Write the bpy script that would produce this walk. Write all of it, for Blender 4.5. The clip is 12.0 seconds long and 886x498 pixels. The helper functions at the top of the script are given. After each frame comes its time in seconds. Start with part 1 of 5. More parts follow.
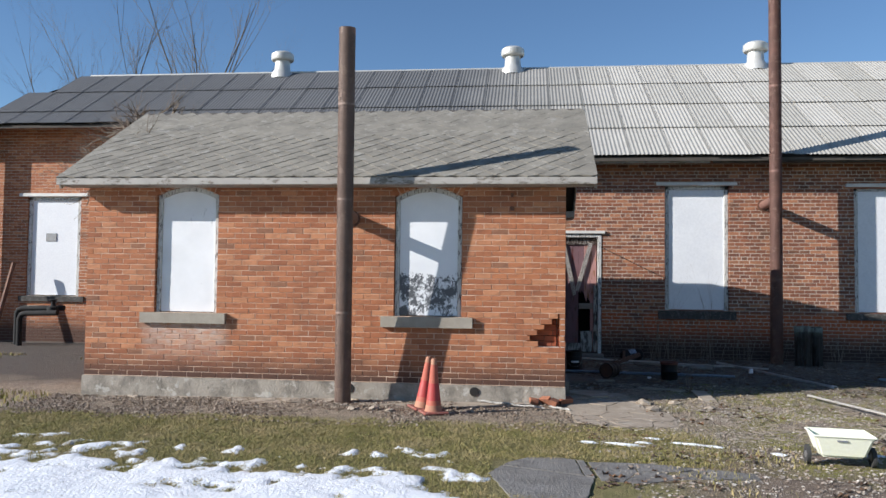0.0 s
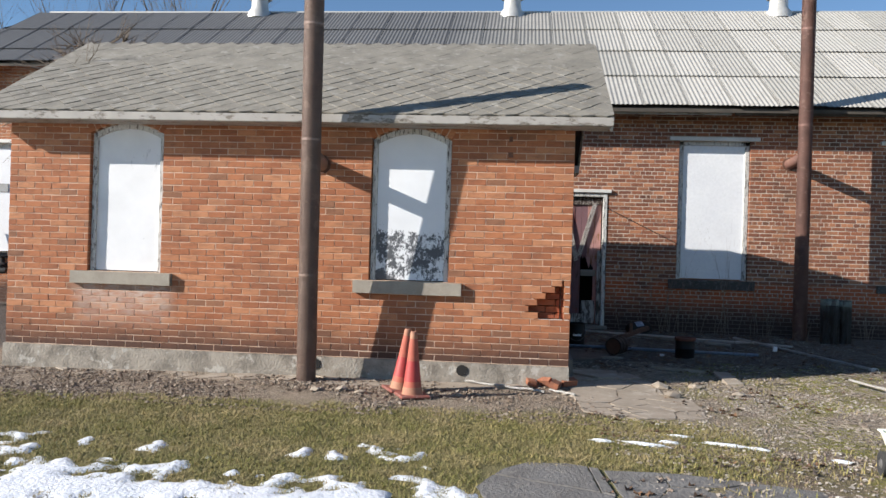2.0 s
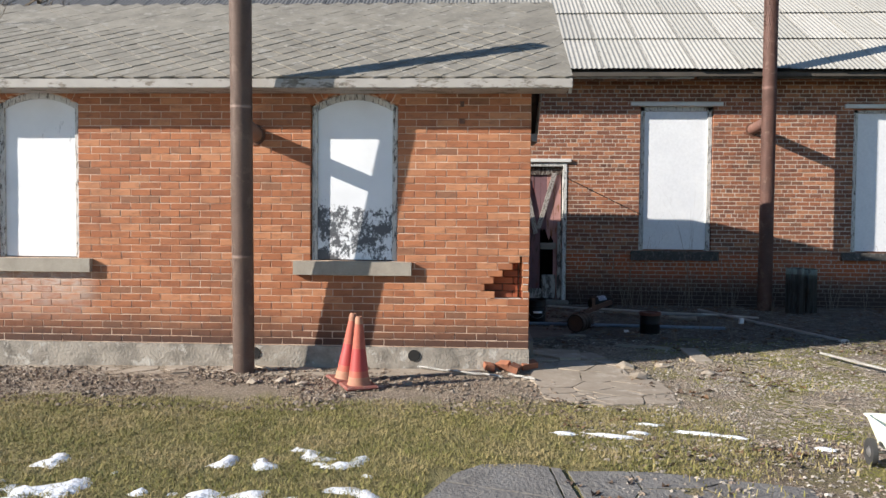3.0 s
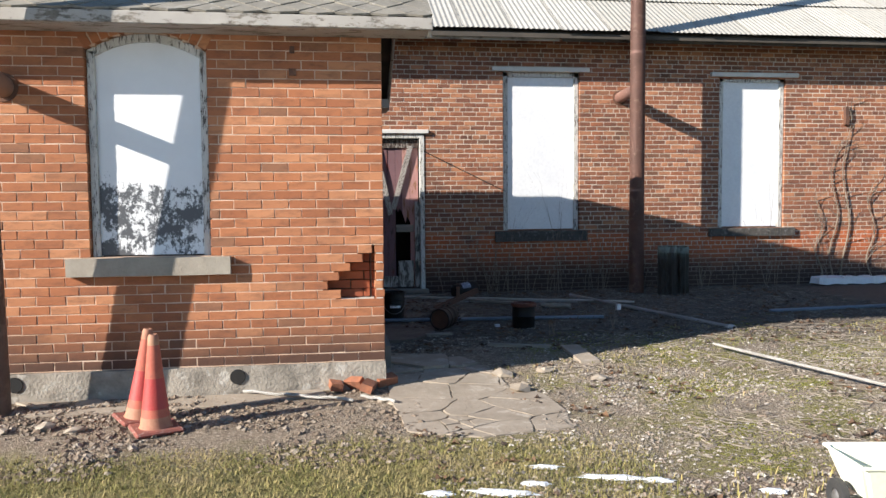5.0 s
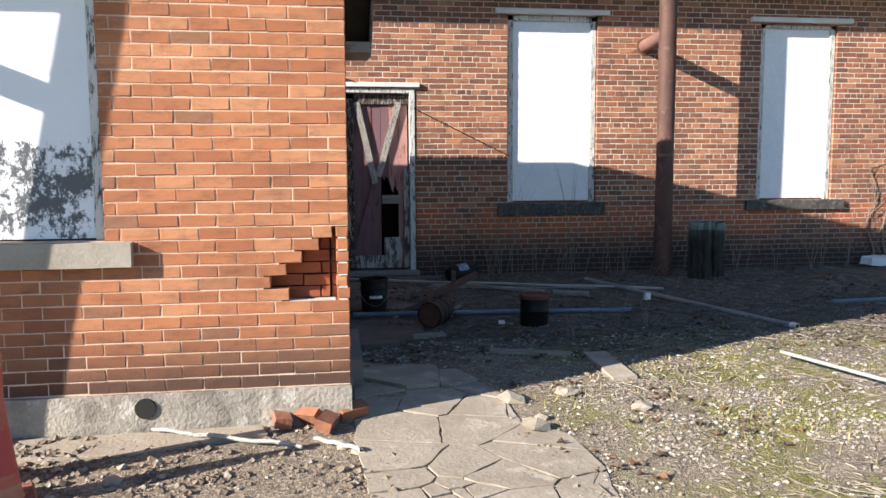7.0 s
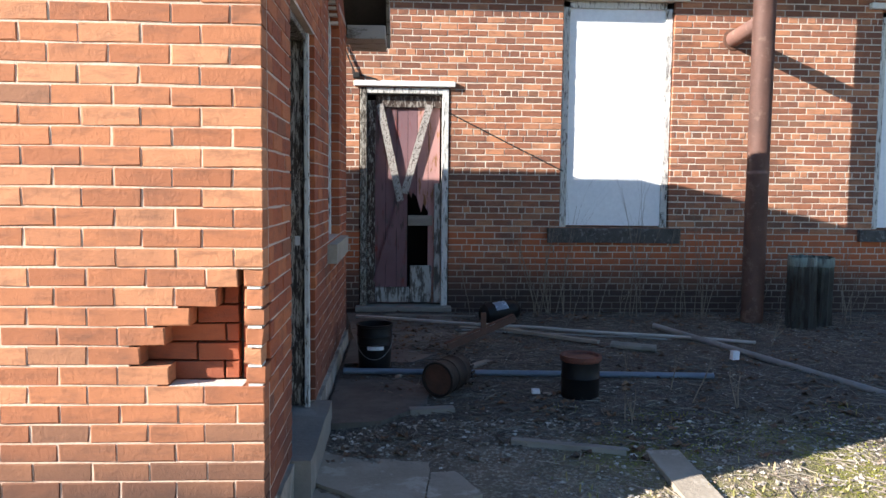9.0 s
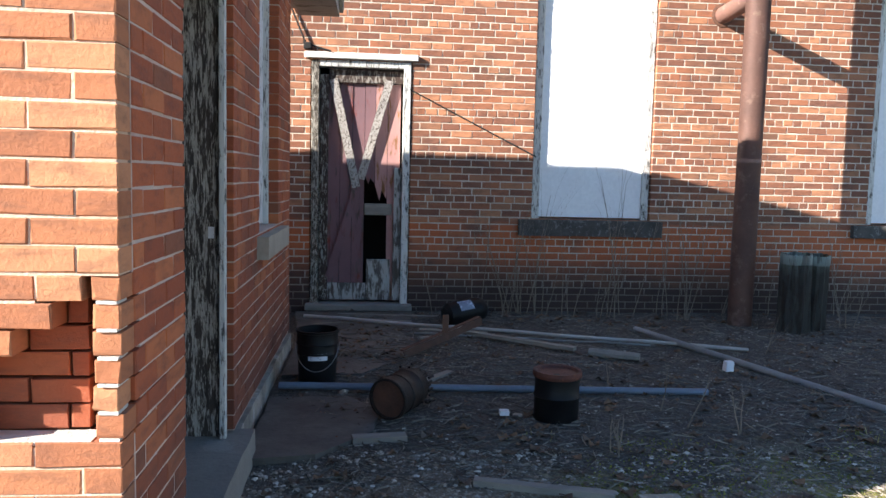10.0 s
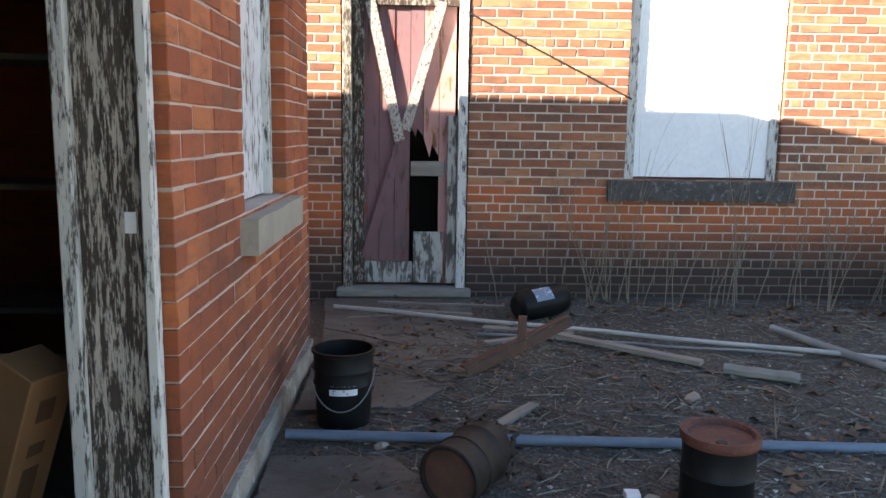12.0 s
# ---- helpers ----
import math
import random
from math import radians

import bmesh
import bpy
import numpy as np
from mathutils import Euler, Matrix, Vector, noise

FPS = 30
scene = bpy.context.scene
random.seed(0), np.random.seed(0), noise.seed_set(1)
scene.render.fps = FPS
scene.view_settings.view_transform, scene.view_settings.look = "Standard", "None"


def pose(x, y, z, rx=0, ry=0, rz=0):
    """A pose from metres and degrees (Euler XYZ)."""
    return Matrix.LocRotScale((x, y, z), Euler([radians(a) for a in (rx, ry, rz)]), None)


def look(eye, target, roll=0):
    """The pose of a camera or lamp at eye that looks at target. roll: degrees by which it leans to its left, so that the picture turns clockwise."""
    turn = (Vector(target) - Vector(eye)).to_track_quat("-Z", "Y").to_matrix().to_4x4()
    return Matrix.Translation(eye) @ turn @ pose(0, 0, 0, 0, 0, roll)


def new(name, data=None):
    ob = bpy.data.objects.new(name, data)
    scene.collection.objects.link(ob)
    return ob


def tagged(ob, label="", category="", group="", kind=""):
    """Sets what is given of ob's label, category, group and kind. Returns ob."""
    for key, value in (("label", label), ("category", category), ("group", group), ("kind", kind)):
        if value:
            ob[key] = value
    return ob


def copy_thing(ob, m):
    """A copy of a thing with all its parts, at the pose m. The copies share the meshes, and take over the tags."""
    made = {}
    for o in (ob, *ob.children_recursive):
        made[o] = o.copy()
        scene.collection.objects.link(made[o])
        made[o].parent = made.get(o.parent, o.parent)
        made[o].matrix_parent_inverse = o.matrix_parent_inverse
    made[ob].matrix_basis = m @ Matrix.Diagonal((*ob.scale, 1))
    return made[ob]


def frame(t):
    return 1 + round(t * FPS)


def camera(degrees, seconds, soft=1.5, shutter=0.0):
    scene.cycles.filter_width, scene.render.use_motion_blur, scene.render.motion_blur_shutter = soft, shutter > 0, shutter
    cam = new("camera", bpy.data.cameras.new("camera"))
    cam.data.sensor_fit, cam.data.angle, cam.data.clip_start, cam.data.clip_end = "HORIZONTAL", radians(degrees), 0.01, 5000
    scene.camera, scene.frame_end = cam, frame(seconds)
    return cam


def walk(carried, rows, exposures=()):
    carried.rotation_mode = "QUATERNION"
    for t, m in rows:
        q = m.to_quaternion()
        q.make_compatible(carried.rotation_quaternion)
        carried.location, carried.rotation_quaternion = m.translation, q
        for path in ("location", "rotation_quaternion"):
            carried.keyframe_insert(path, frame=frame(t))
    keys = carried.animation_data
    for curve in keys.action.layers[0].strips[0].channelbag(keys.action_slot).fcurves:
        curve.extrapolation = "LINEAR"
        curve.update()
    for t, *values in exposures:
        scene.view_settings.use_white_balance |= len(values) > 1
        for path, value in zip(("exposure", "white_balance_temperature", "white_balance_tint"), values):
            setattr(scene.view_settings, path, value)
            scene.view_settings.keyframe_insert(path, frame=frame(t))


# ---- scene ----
cam = camera(60.1, 12.0)
PATH = [
    (0, (-0.475, -9.464, 1.382), (-0.693, -7.477, 1.468), 0.7),
    (0.5, (-0.545, -9.113, 1.376), (-0.727, -7.122, 1.449), 2.2),
    (1, (-0.523, -8.754, 1.331), (-0.648, -6.759, 1.412), 1.1),
    (1.5, (-0.519, -8.379, 1.316), (-0.743, -6.392, 1.373), 0.7),
    (2, (-0.545, -7.992, 1.313), (-0.743, -6.001, 1.31), 1.7),
    (2.5, (-0.464, -7.647, 1.306), (-0.602, -5.653, 1.242), 0.8),
    (3, (-0.472, -7.36, 1.329), (-0.57, -5.364, 1.26), 0.5),
    (3.5, (-0.433, -7.022, 1.346), (-0.438, -5.027, 1.201), -0.5),
    (3.7, (-0.429, -6.9, 1.343), (-0.409, -4.904, 1.216), -0.7),
    (5.3, (-0.356, -5.579, 1.323), (-0.05, -3.606, 1.201), -0.7),
    (5.5, (-0.354, -5.418, 1.32), (-0.061, -3.444, 1.186), -1.5),
    (6, (-0.278, -4.984, 1.298), (0.04, -3.016, 1.138), -1.8),
    (6.5, (-0.192, -4.623, 1.299), (0.054, -2.642, 1.179), -1.6),
    (7, (-0.079, -4.23, 1.309), (0.201, -2.26, 1.106), -0.3),
    (7.2, (-0.001, -4.07, 1.274), (0.296, -2.099, 1.108), -0.3),
    (8.8, (0.463, -2.821, 1.294), (0.562, -0.83, 1.134), 0.8),
    (9, (0.48, -2.657, 1.297), (0.582, -0.666, 1.139), 0.6),
    (9.5, (0.53, -2.293, 1.291), (0.677, -0.307, 1.109), 1.4),
    (10, (0.601, -1.892, 1.266), (0.785, 0.091, 1.082), 1.4),
    (10.5, (0.573, -1.501, 1.255), (0.753, 0.484, 1.084), 1.5),
    (11, (0.593, -1.097, 1.23), (0.733, 0.888, 1.029), 1.1),
    (11.5, (0.61, -0.718, 1.241), (0.647, 1.269, 1.019), 0.5),
    (12, (0.587, -0.343, 1.232), (0.651, 1.633, 0.929), 0.9),
]
walk(cam, [(t, look(eye, target, roll)) for t, eye, target, roll in PATH],
     [(0.0, 0.62, 6050, 10), (3.5, 0.9, 6450, 10), (7.0, 1.33, 6450, 10), (9.0, 1.68, 6300, 10), (10.5, 2.12, 6600, 10), (12.0, 2.88, 7450, 10)])

# ---- light ----
SUN_WAY = Vector((2.42, 1.0, -1.13)).normalized()
sun = new("sun", bpy.data.lights.new("sun", "SUN"))
sun.data.energy, sun.data.angle, sun.data.color = 5.0, radians(0.5), (1.0, 0.93, 0.84)
sun.matrix_world = look((-40, -16, 20), Vector((-40, -16, 20)) + SUN_WAY)
world = bpy.data.worlds.new("sky")
scene.world = world
world.use_nodes = True
sky = world.node_tree.nodes.new("ShaderNodeTexSky")
sky.sky_type, sky.sun_disc = "NISHITA", False
sky.sun_elevation = math.asin(-SUN_WAY.z)
sky.sun_rotation = math.atan2(-SUN_WAY.x, -SUN_WAY.y)
sky.air_density, sky.dust_density, sky.ozone_density = 1.0, 0.0, 4.0
world.node_tree.links.new(sky.outputs[0], world.node_tree.nodes["Background"].inputs[0])
world.node_tree.nodes["Background"].inputs[1].default_value = 0.078


# ---- materials ----
def graph(name):
    m = bpy.data.materials.new(name)
    m.use_nodes = True
    t = m.node_tree
    return m, t, t.nodes["Principled BSDF"]


def node(t, kind, **inputs):
    n = t.nodes.new(kind)
    for key, value in inputs.items():
        n.inputs[key.replace("_", " ")].default_value = value
    return n


def noise_of(t, scale, detail=4.0, rough=0.6, stretch=(1, 1, 1), object_space=False):
    """Noise in world metres (or the object's own), as a factor socket."""
    if object_space:
        co = t.nodes.new("ShaderNodeTexCoord").outputs["Object"]
    else:
        co = t.nodes.new("ShaderNodeNewGeometry").outputs["Position"]
    mp = t.nodes.new("ShaderNodeMapping")
    mp.inputs["Scale"].default_value = stretch
    t.links.new(co, mp.inputs["Vector"])
    n = node(t, "ShaderNodeTexNoise", Scale=scale, Detail=detail, Roughness=rough)
    t.links.new(mp.outputs[0], n.inputs["Vector"])
    return n.outputs["Fac"]


def ramp(t, fac, lo, hi):
    n = node(t, "ShaderNodeMapRange", From_Min=lo, From_Max=hi)
    t.links.new(fac, n.inputs["Value"])
    return n.outputs["Result"]


def colour(rgb):
    return (*rgb, 1.0)


def mix(t, fac, a, b):
    n = t.nodes.new("ShaderNodeMix")
    n.data_type = "RGBA"
    for value, key in ((fac, 0), (a, 6), (b, 7)):
        if isinstance(value, bpy.types.NodeSocket):
            t.links.new(value, n.inputs[key])
        else:
            n.inputs[key].default_value = colour(value) if isinstance(value, tuple) else value
    return n.outputs[2]


def calc(t, op, a, b=0.0):
    n = t.nodes.new("ShaderNodeMath")
    n.operation = op
    for i, value in enumerate((a, b)):
        if isinstance(value, bpy.types.NodeSocket):
            t.links.new(value, n.inputs[i])
        else:
            n.inputs[i].default_value = value
    return n.outputs[0]


def bump(t, b, height, strength=0.4, distance=0.01):
    n = node(t, "ShaderNodeBump", Strength=strength, Distance=distance)
    t.links.new(height, n.inputs["Height"])
    t.links.new(n.outputs[0], b.inputs["Normal"])


def piece_random(t):
    """A number of its own for each piece, whether an object or an island."""
    a = t.nodes.new("ShaderNodeObjectInfo").outputs["Random"]
    b = t.nodes.new("ShaderNodeNewGeometry").outputs["Random Per Island"]
    return calc(t, "FRACT", calc(t, "ADD", calc(t, "MULTIPLY", a, 7.31), b))


def plain(name, base, other, rough=0.8, scale=6.0, fine=60.0, metal=0.0, relief=0.3, stretch=(1, 1, 1), own=False, lo=0.35, hi=0.65, third=None, depth=0.006, foot=None):
    """A worn surface: two colours in patches, a fine grain, and relief."""
    m, t, b = graph(name)
    big = noise_of(t, scale, 5, 0.65, stretch, own)
    small = noise_of(t, fine, 3, 0.6, stretch, own)
    c = mix(t, ramp(t, big, lo, hi), base, other)
    if third:
        c = mix(t, ramp(t, noise_of(t, scale * 2.3, 6, 0.7, stretch, own), 0.56, 0.62), c, third)
    g = ramp(t, small, 0.25, 0.8)
    c2 = mix(t, g, tuple(x * 0.72 for x in base), tuple(min(1, x * 1.25) for x in base))
    c = mix(t, 0.25, c, c2)
    if foot:
        z = t.nodes.new("ShaderNodeSeparateXYZ")
        t.links.new(t.nodes.new("ShaderNodeNewGeometry").outputs["Position"], z.inputs[0])
        c = mix(t, calc(t, "MULTIPLY", ramp(t, calc(t, "ADD", z.outputs[2], calc(t, "MULTIPLY", big, 0.5)), foot[1], foot[0]), 0.85), c, foot[2])
    t.links.new(c, b.inputs["Base Color"])
    b.inputs["Metallic"].default_value = metal
    t.links.new(calc(t, "ADD", calc(t, "MULTIPLY", big, 0.3), rough - 0.15), b.inputs["Roughness"])
    bump(t, b, calc(t, "ADD", calc(t, "MULTIPLY", big, 0.6), small), relief, depth)
    return m


def brick_material(name, a, b_, c_, dark, soot=0.0, soot_shade_below=None, wash=False, band=None):
    """Fired brick: each piece takes its own colour between three, with grain, stains and a rare burnt one."""
    m, t, b = graph(name)
    r = piece_random(t)
    c = mix(t, ramp(t, r, 0.0, 0.6), a, b_)
    c = mix(t, ramp(t, r, 0.62, 0.8), c, c_)
    c = mix(t, calc(t, "MULTIPLY", ramp(t, r, 0.94, 0.96), 0.6), c, dark)
    grain = noise_of(t, 55, 5, 0.7)
    stain = noise_of(t, 1.7, 5, 0.65)
    streak = noise_of(t, 14, 4, 0.7, (0.5, 0.5, 1.6))
    c = mix(t, calc(t, "MULTIPLY", ramp(t, streak, 0.48, 0.74), 0.62), c, dark)
    c = mix(t, calc(t, "MULTIPLY", ramp(t, stain, 0.5, 0.75), soot), c, dark)
    c = mix(t, calc(t, "MULTIPLY", ramp(t, grain, 0.58, 0.75), 0.3), c, tuple(min(1, x * 1.5 + 0.04) for x in a))
    if band:
        # a newer, redder patch of repair
        z2 = t.nodes.new("ShaderNodeSeparateXYZ")
        t.links.new(t.nodes.new("ShaderNodeNewGeometry").outputs["Position"], z2.inputs[0])
        inside = calc(t, "MULTIPLY", ramp(t, z2.outputs[2], band[0] - 0.1, band[0] + 0.1), ramp(t, z2.outputs[2], band[1], band[1] - 0.06))
        c = mix(t, calc(t, "MULTIPLY", inside, ramp(t, noise_of(t, 1.1, 4, 0.6), 0.36, 0.5)), c, band[2])
    # darker towards the foot: real soot, strengthened to deepen the far wall's shade
    if soot_shade_below:
        z = t.nodes.new("ShaderNodeSeparateXYZ")
        t.links.new(t.nodes.new("ShaderNodeNewGeometry").outputs["Position"], z.inputs[0])
        h = calc(t, "ADD", z.outputs[2], calc(t, "MULTIPLY", stain, 0.35))
        damp = node(t, "ShaderNodeMapRange", From_Min=soot_shade_below[0], From_Max=soot_shade_below[1], To_Min=soot_shade_below[2], To_Max=0.0)
        t.links.new(h, damp.inputs["Value"])
        c = mix(t, damp.outputs["Result"], c, tuple(x * 0.75 for x in dark))
    if wash:
        # pale lime wash run down under one sill
        p = t.nodes.new("ShaderNodeSeparateXYZ")
        t.links.new(t.nodes.new("ShaderNodeNewGeometry").outputs["Position"], p.inputs[0])
        across = ramp(t, calc(t, "ABSOLUTE", calc(t, "ADD", p.outputs[0], 4.85)), 0.62, 0.45)
        down = calc(t, "MULTIPLY", ramp(t, p.outputs[2], 0.30, 0.70), ramp(t, p.outputs[2], 0.86, 0.82))
        c = mix(t, calc(t, "MULTIPLY", calc(t, "MULTIPLY", across, down), ramp(t, streak, 0.3, 0.7)), c, (0.55, 0.45, 0.38))
    t.links.new(c, b.inputs["Base Color"])
    b.inputs["Roughness"].default_value = 0.9
    bump(t, b, calc(t, "ADD", grain, calc(t, "MULTIPLY", streak, 0.7)), 0.5, 0.006)
    return m


def paint_material(name, paint, under, amount, scale=7.0, stretch=(1, 1, 1), rough=0.6, warm=None):
    """Paint that flakes off what lies under it; amount is how much is bare."""
    m, t, b = graph(name)
    n = calc(t, "ADD", calc(t, "MULTIPLY", noise_of(t, scale, 8, 0.75, stretch), 0.62), calc(t, "MULTIPLY", noise_of(t, scale * 3.3, 6, 0.7, (stretch[0], stretch[1], stretch[2] * 0.6)), 0.38))
    bare = ramp(t, n, 0.68 - amount * 0.36, 0.73 - amount * 0.36)
    film = mix(t, ramp(t, noise_of(t, 3, 4), 0.35, 0.7), paint, tuple(x * 0.82 for x in paint))
    wood = mix(t, ramp(t, noise_of(t, 30, 4, 0.6, (1, 1, 0.08)), 0.3, 0.7), under, tuple(x * 0.45 for x in under))
    if warm:
        wood = mix(t, ramp(t, noise_of(t, 4, 4), 0.45, 0.62), wood, warm)
    t.links.new(mix(t, bare, film, wood), b.inputs["Base Color"])
    t.links.new(calc(t, "ADD", calc(t, "MULTIPLY", bare, 0.3), rough), b.inputs["Roughness"])
    bump(t, b, calc(t, "ADD", calc(t, "MULTIPLY", bare, -1.0), calc(t, "MULTIPLY", n, 0.3)), 0.5, 0.003)
    return m


BRICK = brick_material("orange_brick", (0.425, 0.164, 0.072), (0.33, 0.118, 0.052), (0.49, 0.216, 0.104), (0.12, 0.058, 0.038), 0.45, (0.34, 0.66, 1.0), True)
BRICK_SIDE = brick_material("red_brick", (0.39, 0.10, 0.036), (0.28, 0.068, 0.028), (0.46, 0.14, 0.052), (0.09, 0.042, 0.032), 0.65, (0.25, 1.0, 0.75))
BRICK_OLD = brick_material("brown_brick", (0.33, 0.125, 0.062), (0.20, 0.082, 0.05), (0.43, 0.19, 0.098), (0.06, 0.036, 0.03), 0.65, (0.36, 0.80, 0.97), band=(0.42, 0.88, (0.42, 0.115, 0.042)))
MORTAR = plain("mortar", (0.66, 0.50, 0.38), (0.44, 0.27, 0.18), 0.95, 3, 80, relief=0.6)
# foot: real staining low on the joints, darkened further for the wall's shade
MORTAR_OLD = plain("lime_mortar", (0.66, 0.57, 0.47), (0.40, 0.33, 0.26), 0.95, 1.2, 80, relief=0.6, foot=(0.40, 0.90, (0.07, 0.05, 0.042)))
MORTAR_SIDE = plain("pink_mortar", (0.60, 0.48, 0.41), (0.36, 0.25, 0.20), 0.95, 2.5, 80, relief=0.6)
CONCRETE = plain("foundation_concrete", (0.36, 0.32, 0.265), (0.13, 0.115, 0.095), 0.95, 3.4, 40, relief=0.8, third=(0.48, 0.45, 0.40), depth=0.012, lo=0.42, hi=0.64)
SLAB = plain("old_slab_concrete", (0.25, 0.225, 0.195), (0.17, 0.155, 0.135), 0.92, 1.6, 45, relief=0.7, third=(0.30, 0.27, 0.235))
SILL_DARK = plain("blackened_sill", (0.085, 0.078, 0.07), (0.04, 0.036, 0.033), 0.9, 9, 50, relief=0.6, third=(0.20, 0.19, 0.18))
STONE = plain("sill_stone", (0.36, 0.32, 0.26), (0.27, 0.235, 0.19), 0.9, 5, 50, relief=0.5)
SHINGLE = plain("grey_shingle", (0.26, 0.238, 0.195), (0.15, 0.138, 0.115), 0.9, 3.0, 50, relief=0.6, third=(0.30, 0.285, 0.25))
ROOF_EDGE = paint_material("weathered_grey_board", (0.42, 0.39, 0.35), (0.25, 0.22, 0.18), 0.45, 9, (0.3, 1, 1), 0.8)
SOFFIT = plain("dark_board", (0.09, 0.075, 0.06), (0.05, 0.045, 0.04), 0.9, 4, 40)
WHITE_BOARD = plain("white_painted_board", (0.80, 0.81, 0.82), (0.74, 0.75, 0.77), 0.45, 2, 30, relief=0.1)
FRAME_PAINT = paint_material("flaking_white_frame", (0.62, 0.61, 0.57), (0.13, 0.115, 0.10), 0.46, 40, (1, 1, 0.2))
JAMB_PAINT = paint_material("flaking_jamb", (0.50, 0.45, 0.385), (0.085, 0.066, 0.055), 0.62, 60, (1, 1, 0.16), 0.7)
TRIM_WHITE = paint_material("white_trim", (0.72, 0.70, 0.65), (0.30, 0.26, 0.21), 0.25, 12, (0.4, 1, 1))
RUST = plain("rusty_steel", (0.16, 0.075, 0.045), (0.10, 0.06, 0.048), 0.75, 5, 60, 0.25, 0.5, third=(0.22, 0.10, 0.055))
PIPE_BROWN = plain("brown_stovepipe", (0.27, 0.19, 0.15), (0.19, 0.125, 0.10), 0.6, 3, 50, 0.1, 0.3, third=(0.32, 0.23, 0.18))
PIPE_RED = plain("rust_red_stovepipe", (0.24, 0.125, 0.095), (0.15, 0.085, 0.07), 0.65, 3, 50, 0.1, 0.3, third=(0.30, 0.19, 0.15))
# flat black for cables and iron, and for darkness inside openings
BLACK = plain("flat_black_and_shade", (0.012, 0.012, 0.012), (0.02, 0.018, 0.016), 0.9, 4, 40)
GALV = plain("galvanised_vent", (0.62, 0.61, 0.57), (0.50, 0.49, 0.46), 0.5, 4, 40, 0.35, 0.2)


def corrugated_material():
    m, t, b = graph("corrugated_sheet")
    r = piece_random(t)
    big = noise_of(t, 0.55, 5, 0.6)
    fine = noise_of(t, 9, 5, 0.7, (1, 0.4, 1))
    c = mix(t, r, (0.37, 0.355, 0.315), (0.46, 0.44, 0.395))
    c = mix(t, calc(t, "MULTIPLY", ramp(t, fine, 0.5, 0.75), 0.5), c, (0.22, 0.20, 0.175))
    x = t.nodes.new("ShaderNodeSeparateXYZ")
    t.links.new(t.nodes.new("ShaderNodeNewGeometry").outputs["Position"], x.inputs[0])
    # sheets grow darker towards negative x, the border wobbled by noise
    old = node(t, "ShaderNodeMapRange", From_Min=-1.0, From_Max=2.5, To_Min=0.85, To_Max=0.0)
    t.links.new(calc(t, "ADD", x.outputs[0], calc(t, "MULTIPLY", big, 2.0)), old.inputs["Value"])
    c = mix(t, old.outputs["Result"], c, (0.075, 0.08, 0.09))
    t.links.new(c, b.inputs["Base Color"])
    b.inputs["Specular IOR Level"].default_value = 0.3
    t.links.new(calc(t, "ADD", calc(t, "MULTIPLY", fine, 0.3), 0.6), b.inputs["Roughness"])
    bump(t, b, fine, 0.15, 0.004)
    return m


SHEET = corrugated_material()


# ---- mesh helpers ----
def part(name, bm, material, parent=None, label="", smooth=False):
    me = bpy.data.meshes.new(name)
    bmesh.ops.recalc_face_normals(bm, faces=bm.faces[:])
    bm.to_mesh(me)
    bm.free()
    return link(name, me, material, parent, label, smooth)


def link(name, me, material, parent=None, label="", smooth=False):
    if material and not me.materials:
        me.materials.append(material)
    if smooth:
        me.shade_smooth()
        me.set_sharp_from_angle(angle=radians(40))
    ob = new(name, me)
    if parent:
        ob.parent = parent
    return tagged(ob, label)


def thing(name, m, label, category, group="", kind=""):
    ob = new(name)
    ob.empty_display_size = 0.1
    ob.matrix_world = m
    return tagged(ob, label, category, group, kind)


def box(bm, x0, x1, y0, y1, z0, z1, bevel=0.0, m=None):
    r = bmesh.ops.create_cube(bm, size=1.0)
    vs = r["verts"]
    for v in vs:
        v.co = Vector((x0 + (v.co.x + 0.5) * (x1 - x0), y0 + (v.co.y + 0.5) * (y1 - y0), z0 + (v.co.z + 0.5) * (z1 - z0)))
    if bevel:
        es = list({e for v in vs for e in v.link_edges})
        made = bmesh.ops.bevel(bm, geom=es, offset=bevel, segments=1, affect="EDGES")
        vs = list({v for f in made["faces"] for v in f.verts} | {v for v in vs if v.is_valid})
    if m:
        bmesh.ops.transform(bm, matrix=m, verts=vs)
    return bm


def boxed(x0, x1, y0, y1, z0, z1, bevel=0.0):
    return box(bmesh.new(), x0, x1, y0, y1, z0, z1, bevel)


def tube(bm, points, radius, sides=12, caps=True, taper=None):
    """A round bar along points; taper gives each point's own radius."""
    points = [Vector(p) for p in points]
    rings = []
    side = None
    for i, p in enumerate(points):
        way = (points[min(i + 1, len(points) - 1)] - points[max(i - 1, 0)]).normalized()
        if side is None:
            side = way.orthogonal().normalized()
        side = (side - way * side.dot(way)).normalized()
        up = way.cross(side)
        r = taper[i] if taper else radius
        rings.append([bm.verts.new(p + (side * math.cos(a) + up * math.sin(a)) * r) for a in (2 * math.pi * k / sides for k in range(sides))])
    for a, b in zip(rings, rings[1:]):
        for k in range(sides):
            bm.faces.new((a[k], a[(k + 1) % sides], b[(k + 1) % sides], b[k]))
    if caps:
        bm.faces.new(rings[0][::-1])
        bm.faces.new(rings[-1])
    return bm


